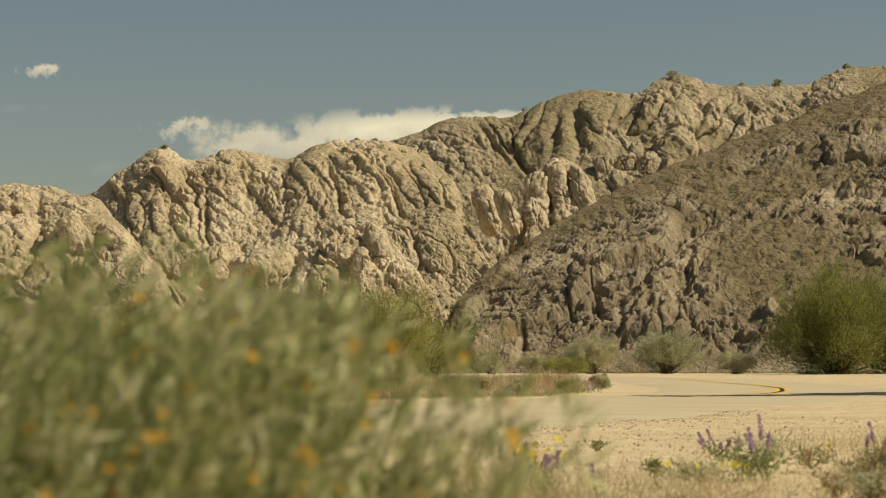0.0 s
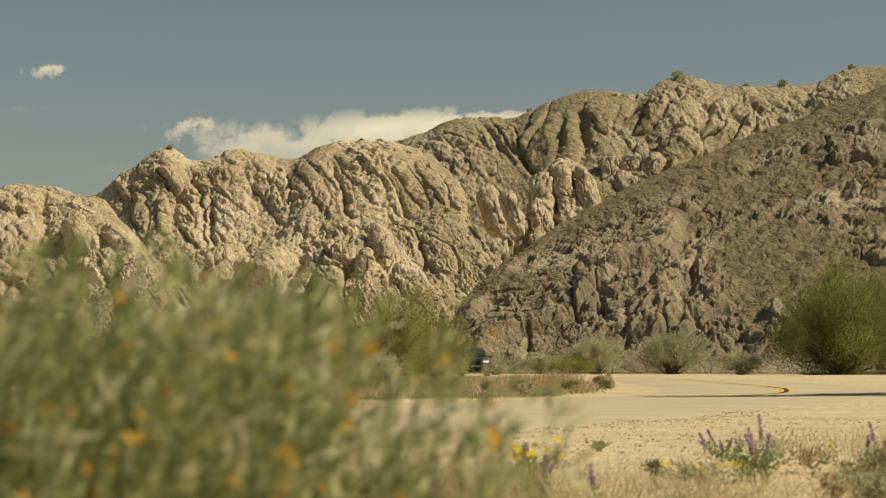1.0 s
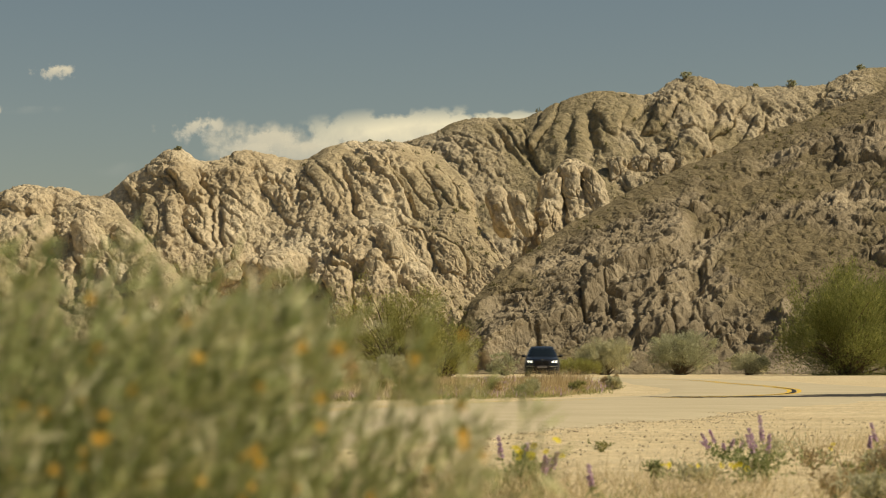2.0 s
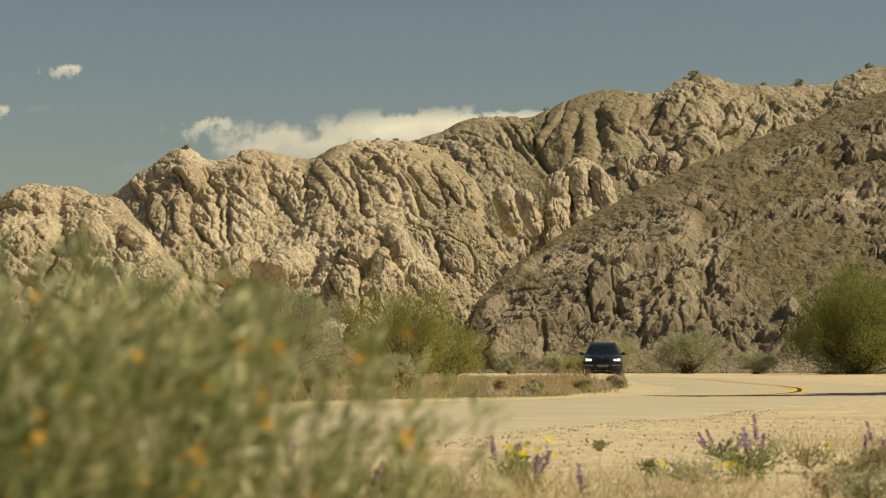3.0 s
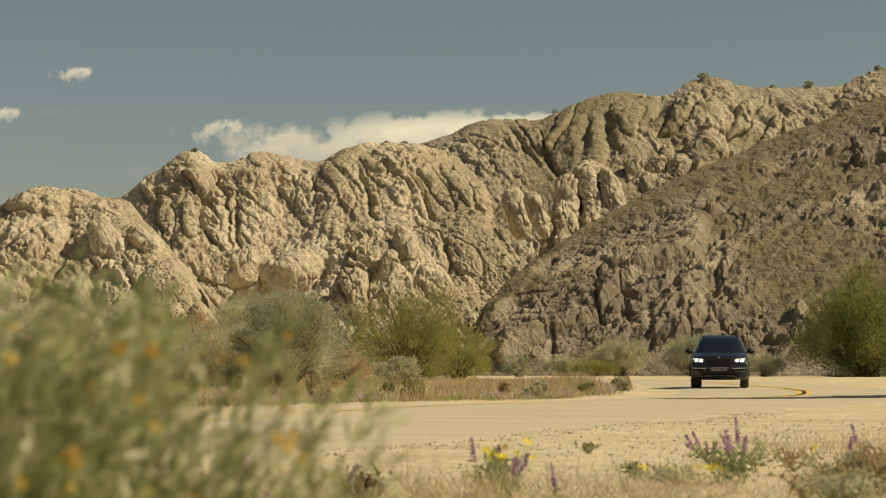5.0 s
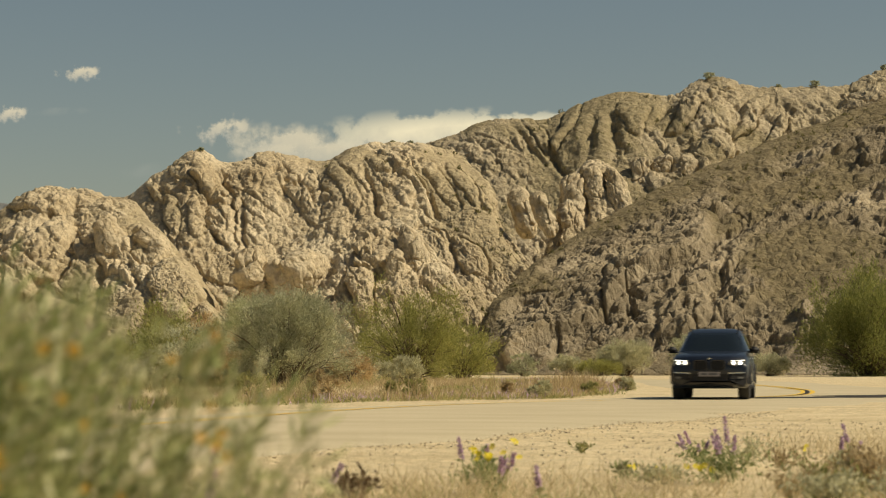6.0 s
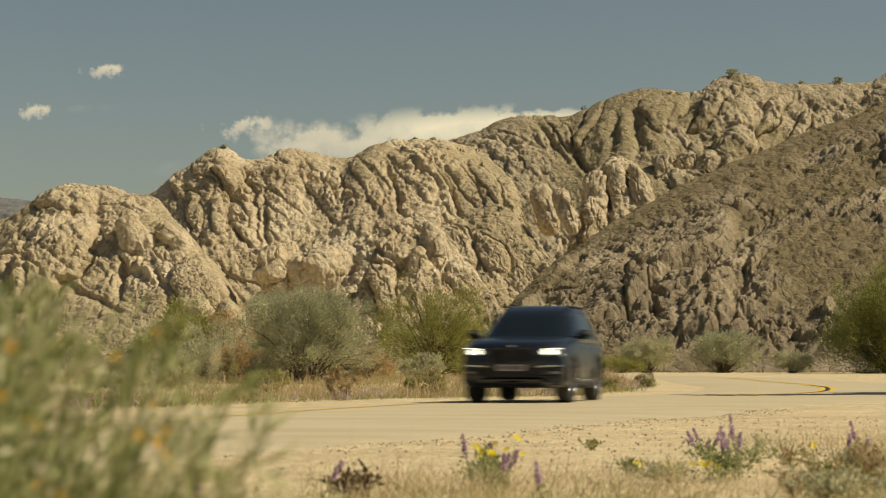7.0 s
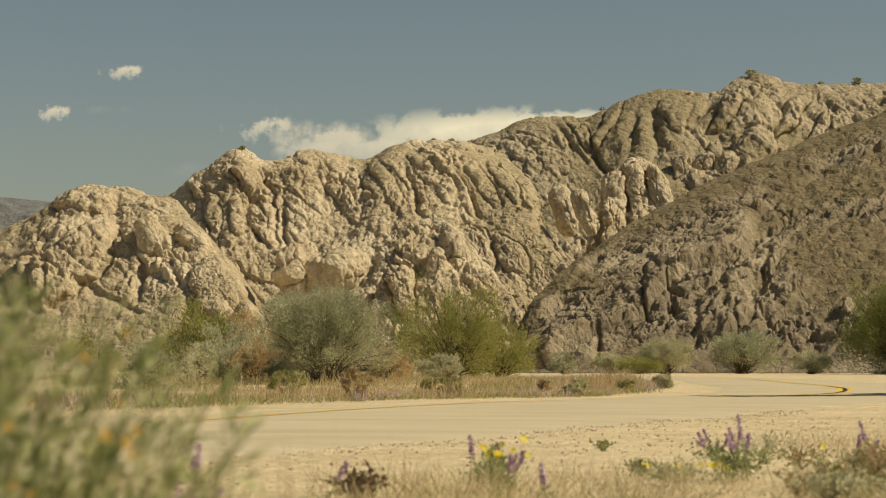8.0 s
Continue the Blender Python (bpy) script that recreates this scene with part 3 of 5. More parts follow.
def lobe_mesh(w, h, deep, seed, mat_):
    """A weathered lobe of rock: rounded, cracked and uneven."""
    nu, nv = 110, 70
    a, b = np.meshgrid(np.linspace(0, 2 * math.pi, nu), np.linspace(-math.pi / 2, math.pi / 2, nv), indexing="ij")
    u = np.stack([np.cos(b) * np.cos(a), np.cos(b) * np.sin(a), np.sin(b)], axis=-1).reshape(-1, 3)
    p = np.sign(u) * np.abs(u) ** 0.85 * np.array([w / 2, deep / 2, h / 2])
    size = min(w, h)
    block, own = lobes(p + seed * 7.7, (0.2, 0.1, 1.0), size * 0.55, 1.6, seed, cleft=0.09)
    chip, own2 = lobes(p + seed * 3.1, (0.3, 0.1, 1.0), size * 0.2, 1.4, seed + 9, cleft=0.16)
    d = size * (0.22 * fbm(p / size * 1.2 + seed, 3, seed) + 0.30 * (block - 0.6) + 0.04 * (chip - 0.5)) + 0.12 * fbm(p * 1.6, 4, seed + 4)
    return mesh_from("rock_lobe", p + u * d[:, None], grid_faces(nu, nv), mat_, True)


def surface_at(ob, x, z):
    """The place on a hill's front nearest to x across and z up, both taken as seen from afar."""
    me = ob.data
    co = np.empty(len(me.vertices) * 3, dtype=np.float32)
    me.vertices.foreach_get("co", co)
    co = co.reshape(-1, 3)
    return co[np.argmin((co[:, 0] - x) ** 2 + (co[:, 2] - z) ** 2 + 0.002 * (co[:, 1] - co[:, 1].min()))]


# weathered lobes that stand out singly: place across, height, half breadth, half length, lean
LOBES = {
    "outcrop": [(-37.3, 12.8, 1.64, 4.21, 27), (-33.4, 13.2, 1.28, 2.69, 55)],
    "buttress": [(-8.2, 10.6, 1.05, 1.75, 10), (-6.8, 12.5, 1.3, 3.07, 18)],
    "upper": [(23.9, 28.9, 1.44, 2.71, 0), (27.2, 30.0, 1.87, 2.04, 0), (30.6, 30.0, 1.7, 2.72, 0)],
    "ridge": [(5.4, 19.6, 1.33, 3.2, 18), (7.8, 19.1, 1.1, 3.12, 18)],
    "tower": [(12.1, 22.2, 1.54, 3.38, 0), (15.0, 23.8, 1.4, 2.65, 8), (18.0, 22.6, 1.25, 3.82, 15)],
}
for key, rows in LOBES.items():
    for i, (x, z, wide, long, lean) in enumerate(rows):
        at = surface_at(HILLS[key], x, z)
        ob = part("rock_lobe", lobe_mesh(2 * wide, 2 * long, 2.2 * min(wide, long), 400 + i * 3 + len(key), ROCK_BACK if key == "upper" else ROCK_PALE), HILLS[key], "rounded cracked lobe of pale rock")
        ob.matrix_local = pose(x, float(at[1]) + 0.35 * min(wide, long), z, -18, -lean, 0)


def boulder(x, y, z, w, h, lean, seed):
    ob = new("boulder", lobe_mesh(w, h, 0.8 * min(w, h) + 1.5, seed, ROCK_PALE))
    ob.matrix_world = pose(x, y, z, -10, lean, 0)
    tagged(ob, "large cracked cream sandstone boulder at the ridge foot", "boulder", "boulders below the ridge")


for i, (x, z, w, h, lean) in enumerate([(-22.9, 10.2, 3.3, 5.1, 0), (-18.8, 9.8, 6.6, 4.5, -28), (-20.7, 7.9, 8.1, 2.9, -10)]):
    boulder(x, 229 + i * 0.8, z, w, h, lean, 500 + i)
boulder(-16.6, 231.0, 2.6, 11.0, 9.0, 0, 504)
# ---------------------------------------------------------------- far range and clouds
def build_far_range():
    x = np.linspace(-1300, -420, 90)
    p = np.stack([x * 0.006, 0 * x, 0 * x], axis=1)
    top = 232 + 16 * fbm(p, 5, 4) - 0.10 * (x + 690)
    rows = []
    for k in np.linspace(0, 1, 14):
        q = np.stack([x * 0.01, np.full_like(x, k * 4), 0 * x], axis=1)
        rows.append(np.stack([x, 2600 + 500 * k + 60 * fbm(q, 3, 6), top * k ** 0.8 + 10 * k * (1 - k) * fbm(q * 3, 3, 8) - 5], axis=1))
    v = np.stack(rows, axis=1).reshape(-1, 3)
    ob = new("backdrop_range", mesh_from("backdrop_range", v, grid_faces(90, 14), FAR_RANGE, True))
    tagged(ob, "blue grey hazy mountain range far beyond the hills", "mountain range", kind="structure")


build_far_range()


def cloud_material(name, top, low, scale, thick, wisp, bias=0.0):
    m, nodes, links, bsdf = material(name)
    nodes.remove(bsdf)
    tc = nodes.new("ShaderNodeTexCoord")
    gen = tc.outputs["Generated"]
    sep = nodes.new("ShaderNodeSeparateXYZ")
    links.new(gen, sep.inputs["Vector"])

    def calc(op, a, b, clamp=False):
        n = nodes.new("ShaderNodeMath")
        n.operation = op
        n.use_clamp = clamp
        for k, v in enumerate((a, b)):
            if isinstance(v, (int, float)):
                n.inputs[k].default_value = v
            else:
                links.new(v, n.inputs[k])
        return n.outputs["Value"]

    fine = noise_node(nodes, links, tc.outputs["Object"], scale, 8, 0.55)
    ex = calc("MULTIPLY", calc("SUBTRACT", sep.outputs["X"], 0.5), 2.0)
    ez = calc("MULTIPLY", calc("SUBTRACT", sep.outputs["Z"], 0.45), 2.0)
    r2 = calc("ADD", calc("POWER", calc("ABSOLUTE", ex, 0), 2.6), calc("MULTIPLY", ez, ez))
    body = calc("SUBTRACT", 1.0, r2)
    dens = calc("ADD", calc("ADD", calc("MULTIPLY", body, thick), bias), calc("MULTIPLY", calc("SUBTRACT", fine, 0.5), wisp))
    edge = calc("POWER", calc("ADD", calc("MULTIPLY", body, 1.25), 0.0, True), 1.3)
    alpha = calc("MULTIPLY", calc("MULTIPLY", dens, 1.0, True), edge, True)
    # sunlit top and shaded base put into the glow colour by height
    shade = ramp_node(nodes, links, calc("ADD", calc("MULTIPLY", sep.outputs["Z"], 0.7), calc("MULTIPLY", fine, 0.5)), [(0.35, low), (0.75, top)])
    em = nodes.new("ShaderNodeEmission")
    links.new(shade, em.inputs["Color"])
    tr = nodes.new("ShaderNodeBsdfTransparent")
    mx = nodes.new("ShaderNodeMixShader")
    links.new(alpha, mx.inputs["Fac"])
    links.new(tr.outputs["BSDF"], mx.inputs[1])
    links.new(em.outputs["Emission"], mx.inputs[2])
    links.new(mx.outputs["Shader"], nodes["Material Output"].inputs["Surface"])
    return m


# the sheets glow by themselves; their sunlit look is all in these colours
CLOUD_BANK = cloud_material("sunlit cumulus", (0.84, 0.76, 0.56), (0.50, 0.48, 0.41), 0.034, 3.2, 7.5, -0.6)
CLOUD_WISP = cloud_material("thin ragged cloud", (0.62, 0.57, 0.45), (0.40, 0.41, 0.37), 0.040, 1.9, 5.0, -0.6)
CLOUD_SCRAP = cloud_material("scrap of cloud", (0.62, 0.57, 0.45), (0.36, 0.38, 0.36), 0.045, 1.4, 7.5, -1.0)
CLOUD_TUFT = cloud_material("small cloud tuft", (0.66, 0.60, 0.47), (0.40, 0.41, 0.38), 0.075, 1.6, 6.0, -0.85)
CLOUD_FAINT = cloud_material("faint cloud veil", (0.40, 0.42, 0.39), (0.33, 0.36, 0.35), 0.020, 0.05, 1.3)


def cloud(x, z, wide, high, mat_, label):
    """A cloud far off, at 3 km, its middle at x and z."""
    u, w = np.meshgrid(np.linspace(-0.5, 0.5, 25), np.linspace(-0.5, 0.5, 9), indexing="ij")
    y = 0.06 * wide * np.cos(u * math.pi) * np.cos(w * math.pi)
    v = np.stack([u * wide, -y, w * high], axis=-1).reshape(-1, 3)
    ob = new("cloud", mesh_from("cloud", v, grid_faces(25, 9), mat_, True))
    ob.matrix_world = pose(x, 3000, z)
    tagged(ob, label, "cloud", kind="structure")


cloud(30, 299, 600, 106, CLOUD_BANK, "cream sunlit cumulus bank behind the ridge")
cloud(-262, 293, 180, 84, CLOUD_WISP, "ragged pale cloud trailing off the bank")
cloud(-349, 316, 120, 62, CLOUD_SCRAP, "thin ragged pale cloud")
cloud(-205, 280, 300, 62, CLOUD_WISP, "pale cloud base joining the bank")
cloud(-534, 391, 78, 30, CLOUD_TUFT, "small bright tuft of cloud in grey blue sky")
cloud(-628, 337, 66, 34, CLOUD_TUFT, "small ragged tuft of cloud")
cloud(-567, 340, 121, 15, CLOUD_FAINT, "faint streak of high cloud")
cloud(-445, 263, 101, 31, CLOUD_FAINT, "faint veil of cloud")


# ---------------------------------------------------------------- shrubs
def limb(base, tip, r0, bow, k=6):
    t = np.linspace(0, 1, k)[:, None]
    p = np.asarray(base) * (1 - t) + np.asarray(tip) * t
    p = p + np.sin(t * math.pi) * np.asarray(bow)
    return np.concatenate([p, r0 * (1 - 0.85 * t)], axis=1)


def shrub(x, y, height, radius, leaf_mat, label, clumps=140, leaves=90, leaf=0.09, slim=0.4, feather=0.0, skirt=0.1, seed=1, group="desert shrubs", name="shrub", squash=1.0):
    """A desert shrub: many limbs fanning from the base, with leaves clustered in clumps, uneven outline and gaps."""
    global RNG
    RNG = np.random.default_rng(seed)
    root = new(name)
    root.matrix_world = pose(x, y, float(dip(y)))
    tagged(root, label, "shrub", group)
    u = RNG.normal(size=(clumps, 3))
    u /= np.linalg.norm(u, axis=1)[:, None]
    rr = RNG.uniform(0.25, 1.0, clumps) ** 0.6
    lump = np.clip(1 + (1.1 if feather else 0.65) * fbm(u * 1.7 + seed, 3, seed), 0.55, 1.45)
    centre = u * (rr * lump)[:, None] * np.array([radius, radius * squash, height * (0.5 - skirt / 2)])
    centre[:, 2] += height * (0.5 + skirt / 2)
    centre[:, 2] = np.maximum(centre[:, 2], height * 0.05)
    paths = []
    for k in range(0, clumps, 2):
        b = RNG.normal(size=2) * radius * 0.07
        bow = RNG.normal(size=3) * radius * 0.08
        bow[2] += 0.06 * height
        paths.append(limb((b[0], b[1], -0.1), centre[k], 0.012 * height * RNG.uniform(0.6, 1.3), bow))
    v, f = tubes(paths)
    part("trunk", mesh_from("trunk", v, f, BARK, True), root, "thin grey brown woody limbs")
    n = clumps * leaves
    size_c = radius * RNG.uniform(0.07, 0.20, clumps)
    off = RNG.normal(size=(n, 3)) * np.repeat(size_c, leaves)[:, None] * 0.62
    pos = np.repeat(centre, leaves, axis=0) + off * np.array([1, 1, 0.9 + feather])
    pos[:, 2] = np.maximum(pos[:, 2], 0.02)
    out = pos - np.array([0, 0, height * 0.25])
    out /= np.linalg.norm(out, axis=1)[:, None]
    along = out + RNG.normal(size=(n, 3)) * 0.7 + np.array([0, 0, 0.3 + feather])
    sz = leaf * RNG.uniform(0.6, 1.5, n)
    v, f = blades(pos, along, sz, sz * slim)
    part("crown", mesh_from("crown", v, f, leaf_mat), root)
    return root


shrub(-6.3, 78.0, 3.1, 2.0, LEAF_GREY, "dense grey green rounded desert shrub beside the road", 340, 240, 0.075, 0.34, feather=0.1, skirt=0.2, seed=3)
shrub(-3.3, 118.4, 4.3, 2.9, LEAF_GREEN, "yellow green feathery desert shrub beside the road", 260, 130, 0.13, 0.22, feather=0.35, seed=4, name="feathery_shrub", skirt=0.0)
shrub(-0.7, 122.4, 2.6, 1.9, LEAF_GREEN, "low yellow green feathery shrub", 120, 90, 0.16, 0.22, feather=0.4, seed=5, name="feathery_shrub", skirt=0.0)
shrub(-13.5, 99.7, 2.9, 2.0, LEAF_GREEN, "yellow green shrub on the verge", 140, 90, 0.15, 0.25, feather=0.3, seed=6, skirt=0.0)
shrub(-11.0, 96.8, 2.9, 1.3, LEAF_DRY, "dry rust tan shrub among green ones", 110, 80, 0.12, 0.3, seed=7, name="dry_shrub", skirt=0.0)
shrub(-11.6, 91.9, 1.7, 1.1, LEAF_GREY, "small grey green shrub beside the dry one", 80, 80, 0.11, 0.4, seed=8)
shrub(-9.6, 91.9, 1.7, 1.3, LEAF_SALT, "small pale saltbush beside the road", 80, 80, 0.11, 0.4, seed=9)
shrub(-16.6, 106.6, 1.9, 1.5, LEAF_GREY, "small grey shrub below the outcrop", 80, 80, 0.12, 0.4, seed=10)
shrub(-3.9, 107.7, 0.9, 0.8, LEAF_SALT, "low pale saltbush mound", 50, 60, 0.09, 0.4, seed=11)
shrub(11.3, 173.8, 2.6, 1.9, LEAF_SALT, "round pale grey saltbush under the slope", 240, 150, 0.10, 0.4, seed=12)
shrub(7.1, 175.8, 1.5, 1.5, LEAF_SALT, "low pale saltbush under the slope", 90, 80, 0.13, 0.4, seed=13)
shrub(9.2, 171.8, 1.1, 1.7, LEAF_GREEN, "low olive green shrub", 90, 80, 0.12, 0.3, seed=14)
shrub(17.2, 175.8, 3.1, 2.6, LEAF_GREY, "wide twiggy grey saltbush under the slope", 190, 90, 0.15, 0.35, seed=15)
shrub(22.0, 171.8, 1.6, 1.6, LEAF_SALT, "pale saltbush mound beside the road", 90, 80, 0.13, 0.4, seed=16)
shrub(28.5, 165.9, 7.0, 4.9, LEAF_TREE, "large green feathery desert tree shrub", 380, 150, 0.20, 0.24, feather=0.6, seed=17, name="feathery_shrub", skirt=0.0)
shrub(35.0, 169.9, 6.8, 4.6, LEAF_TREE, "large green feathery desert tree shrub", 340, 150, 0.20, 0.24, feather=0.6, seed=18, name="feathery_shrub", skirt=0.0)
for i, (key, x, z, r) in enumerate([("ridge", -35.6, 29.9, 0.55), ("upper", 36.4, 47.6, 1.3), ("upper", 47.7, 46.2, 0.7), ("upper", 53.5, 45.8, 1.1), ("ridge", -8.5, 30.6, 0.5), ("ridge", -11.0, 30.7, 0.45), ("upper", 64.5, 49.0, 1.0)]):
    at = surface_at(HILLS[key], x, z)
    s = shrub(0, 0, r * 0.9, r * 0.7, LEAF_GREY, "small dark shrub on the ridge crest", 36, 60, 0.16, 0.4, seed=30 + i, group="crest shrubs", skirt=0.0)
    s.matrix_world = pose(float(at[0]), float(at[1]), float(at[2]) - 0.35)


def slope_scrub(key, n, size, seed):
    """Small dry scrub dotted over the loose soil of a hill."""
    global RNG
    RNG = np.random.default_rng(seed)
    me = HILLS[key].data
    co = np.empty(len(me.vertices) * 3, dtype=np.float32)
    me.vertices.foreach_get("co", co)
    co = co.reshape(-1, 3)
    loose = np.empty(len(me.vertices), dtype=np.float32)
    me.attributes["soil"].data.foreach_get("value", loose)
    pick = RNG.choice(np.nonzero((loose > 0.6) & (co[:, 2] > 2.0))[0], n)
    pos = np.repeat(co[pick].astype(float), 16, axis=0) + RNG.normal(size=(16 * n, 3)) * size * 0.3
    along = RNG.normal(size=(16 * n, 3)) * 0.7 + np.array([0, -0.2, 1.0])
    sz = np.repeat(size * RNG.uniform(0.4, 1.2, n), 16)
    v, f = blades(pos - np.array([0, 0, 0.1]), along, sz, sz * 0.3)
    tagged(new("slope_scrub", mesh_from("slope_scrub", v, f, SCRUB)), "small dry olive scrub dotted over the hillside", "scrub", kind="stuff")


SCRUB = leafy("dry olive scrub", [(0.0, (0.13, 0.12, 0.05)), (0.5, (0.22, 0.20, 0.09)), (1.0, (0.36, 0.31, 0.16))])
slope_scrub("slope", 260, 0.36, 141)
slope_scrub("upper", 160, 0.5, 142)
slope_scrub("ridge", 120, 0.45, 143)

# ---------------------------------------------------------------- verge plants
def tuft_field(name, centres, count, spread, high, lean, width, mat_, label, seed, category="grass", z0=-0.03):
    """Blades of grass or stems round many centres (n, 2), one object."""
    global RNG
    RNG = np.random.default_rng(seed)
    c = np.repeat(np.asarray(centres, float), count, axis=0)
    n = len(c)
    xy = c + RNG.normal(size=(n, 2)) * spread
    pos = np.stack([xy[:, 0], xy[:, 1], z0 + dip(xy[:, 1])], axis=1)
    along = np.stack([RNG.normal(size=n) * lean + 0.08, RNG.normal(size=n) * lean, np.ones(n)], axis=1)
    sz = RNG.uniform(*high, n)
    v, f = blades(pos, along, sz, np.broadcast_to(width, n), 0.2)
    return tagged(new(name, mesh_from(name, v, f, mat_)), label, category, kind="stuff")


def verge_points(n, seed, line, depth):
    """Places on the verge inside the bend, within depth of its edge line."""
    r = np.random.default_rng(seed)
    c = strip(line, 200)
    d = np.gradient(c, axis=0)
    d /= np.linalg.norm(d, axis=1)[:, None]
    k = r.integers(0, 200, n)
    off = (0.06 + 0.94 * r.uniform(0, 1, n)[:, None] ** 1.3) * depth
    p = c[k] + off * np.stack([d[k, 1], -d[k, 0]], axis=1)
    patch = vnoise(np.stack([p[:, 0] * 0.7, p[:, 1] * 0.35, 0 * off[:, 0]], axis=1), seed)
    return p[r.uniform(0, 1, n) < smooth(0.3, 0.65, patch) + 0.12]


VERGE = [(6.0, 114.6), (5.4, 86.9), (5.27, 73.9), (4.75, 66.1), (3.06, 58.2), (-0.7, 51.9), (-3.46, 39.1), (-5.4, 31.6), (-7.4, 21.7)]
tuft_field("verge_grass", verge_points(3400, 1, VERGE, 12.0), 15, 0.26, (0.05, 0.30), 0.6, 0.014, GRASS_DRY, "dry straw coloured grass on the roadside verge", 41)
tuft_field("verge_herbs", verge_points(1500, 2, VERGE, 6.0), 20, 0.2, (0.05, 0.21), 0.8, 0.022, GRASS_GREEN, "low green and grey herbs on the verge", 42)
tuft_field("verge_flowers", verge_points(600, 3, VERGE, 4.5), 5, 0.14, (0.08, 0.28), 0.4, 0.018, PETAL_PURPLE, "small purple wildflowers dotted along the verge", 43, "wildflowers")


for i, (x, y, r) in enumerate([(-1.18, 55.0, 0.35), (1.89, 57.8, 0.3), (-2.85, 47.2, 0.4), (3.37, 62.9, 0.22), (4.81, 69.0, 0.25), (4.98, 73.2, 0.24), (-5.21, 55.7, 0.5), (-6.39, 41.2, 0.45), (1.11, 64.2, 0.2), (-2.02, 62.9, 0.25), (-9.82, 70.3, 0.9)]):
    shrub(x, y, r * 1.3, r, (GRASS_GREEN, LEAF_SALT, GRASS_DRY)[i % 3], ("low olive herb clump on the verge", "small pale grey herb clump on the verge", "small straw tan herb clump on the verge")[i % 3], 26, 40, 0.09, 0.3, seed=80 + i, group="verge herbs", skirt=0.0)
tuft_field("seeding_grass", [(3.27, 68.1), (3.09, 67.3), (3.45, 69.0), (2.59, 66.3), (1.96, 65.4), (3.52, 70.3), (-3.37, 43.7), (-1.14, 50.1), (2.84, 68.4), (2.24, 67.2), (3.48, 71.7), (3.32, 66.8)], 110, 0.4, (0.2, 0.75), 0.35, 0.014, GRASS_DRY, "tall tan seeding grass at the end of the verge", 46)

tuft_field("verge_stalks", [(-4.9, 62.0), (-4.6, 62.4), (-7.3, 60.5), (-6.9, 61.0), (-8.0, 60.0), (-1.6, 64.0), (0.6, 66.0)], 6, 0.2, (0.5, 0.85), 0.10, 0.022, GRASS_DRY, "tall pale dry stalks standing on the verge", 49)

back_rng = np.random.default_rng(17)
BACK = np.stack([back_rng.uniform(-26, -3.5, 900), back_rng.uniform(62, 150, 900)], axis=1)
BACK = BACK[vnoise(np.stack([BACK[:, 0] * 0.35, BACK[:, 1] * 0.12, 0 * BACK[:, 0]], axis=1), 18) > 0.42]
tuft_field("back_grass", BACK[::2], 44, 0.5, (0.08, 0.45), 0.5, 0.014, GRASS_DRY, "sparse dry grass between the verge and the hills", 47)
tuft_field("back_herbs", BACK[1::2], 40, 0.5, (0.08, 0.5), 0.7, 0.022, GRASS_GREEN, "grey green herbs between the verge and the hills", 48)
for i, (x, y, r) in enumerate([(-19, 104, 1.2), (-14.5, 92, 0.9), (-22, 118, 1.6), (-12.8, 108, 1.1), (-6.4, 112, 0.9), (-9.2, 120, 1.3), (-6.0, 126, 1.0), (3.4, 166, 1.2), (-18, 135, 1.6)]):
    shrub(x, y, r * 1.3, r, (LEAF_SALT, LEAF_GREY, LEAF_GREEN)[i % 3], ("low pale saltbush below the hills", "low grey green shrub below the hills", "low yellow green shrub below the hills")[i % 3], 60, 70, 0.12, 0.35, seed=120 + i, skirt=0.0)

for i, (x, y, r, mat_) in enumerate([(-8.6, 84.0, 0.8, LEAF_DRY), (-9.1, 82.0, 1.0, LEAF_DRY), (-4.4, 84.0, 0.8, LEAF_DRY), (-10.4, 86.0, 1.5, LEAF_GREY), (-8.0, 80.5, 0.6, LEAF_SALT), (-10.0, 82.0, 1.0, LEAF_SALT), (-2.6, 90.0, 0.7, LEAF_SALT)]):
    shrub(x, y, r * 1.5, r, mat_, "low rust tan shrub drying out beside grey shrubs" if mat_ is LEAF_DRY else "low pale grey saltbush behind the verge", 70, 80, 0.09, 0.35, seed=150 + i, skirt=0.0)

# ---------------------------------------------------------------- near flowering bush
def bush_top(x):
    return np.interp(x, [-1.4, -0.65, -0.4, -0.1, 0.0, 0.12, 0.3], [0.80, 0.79, 0.75, 0.67, 0.61, 0.52, 0.46])


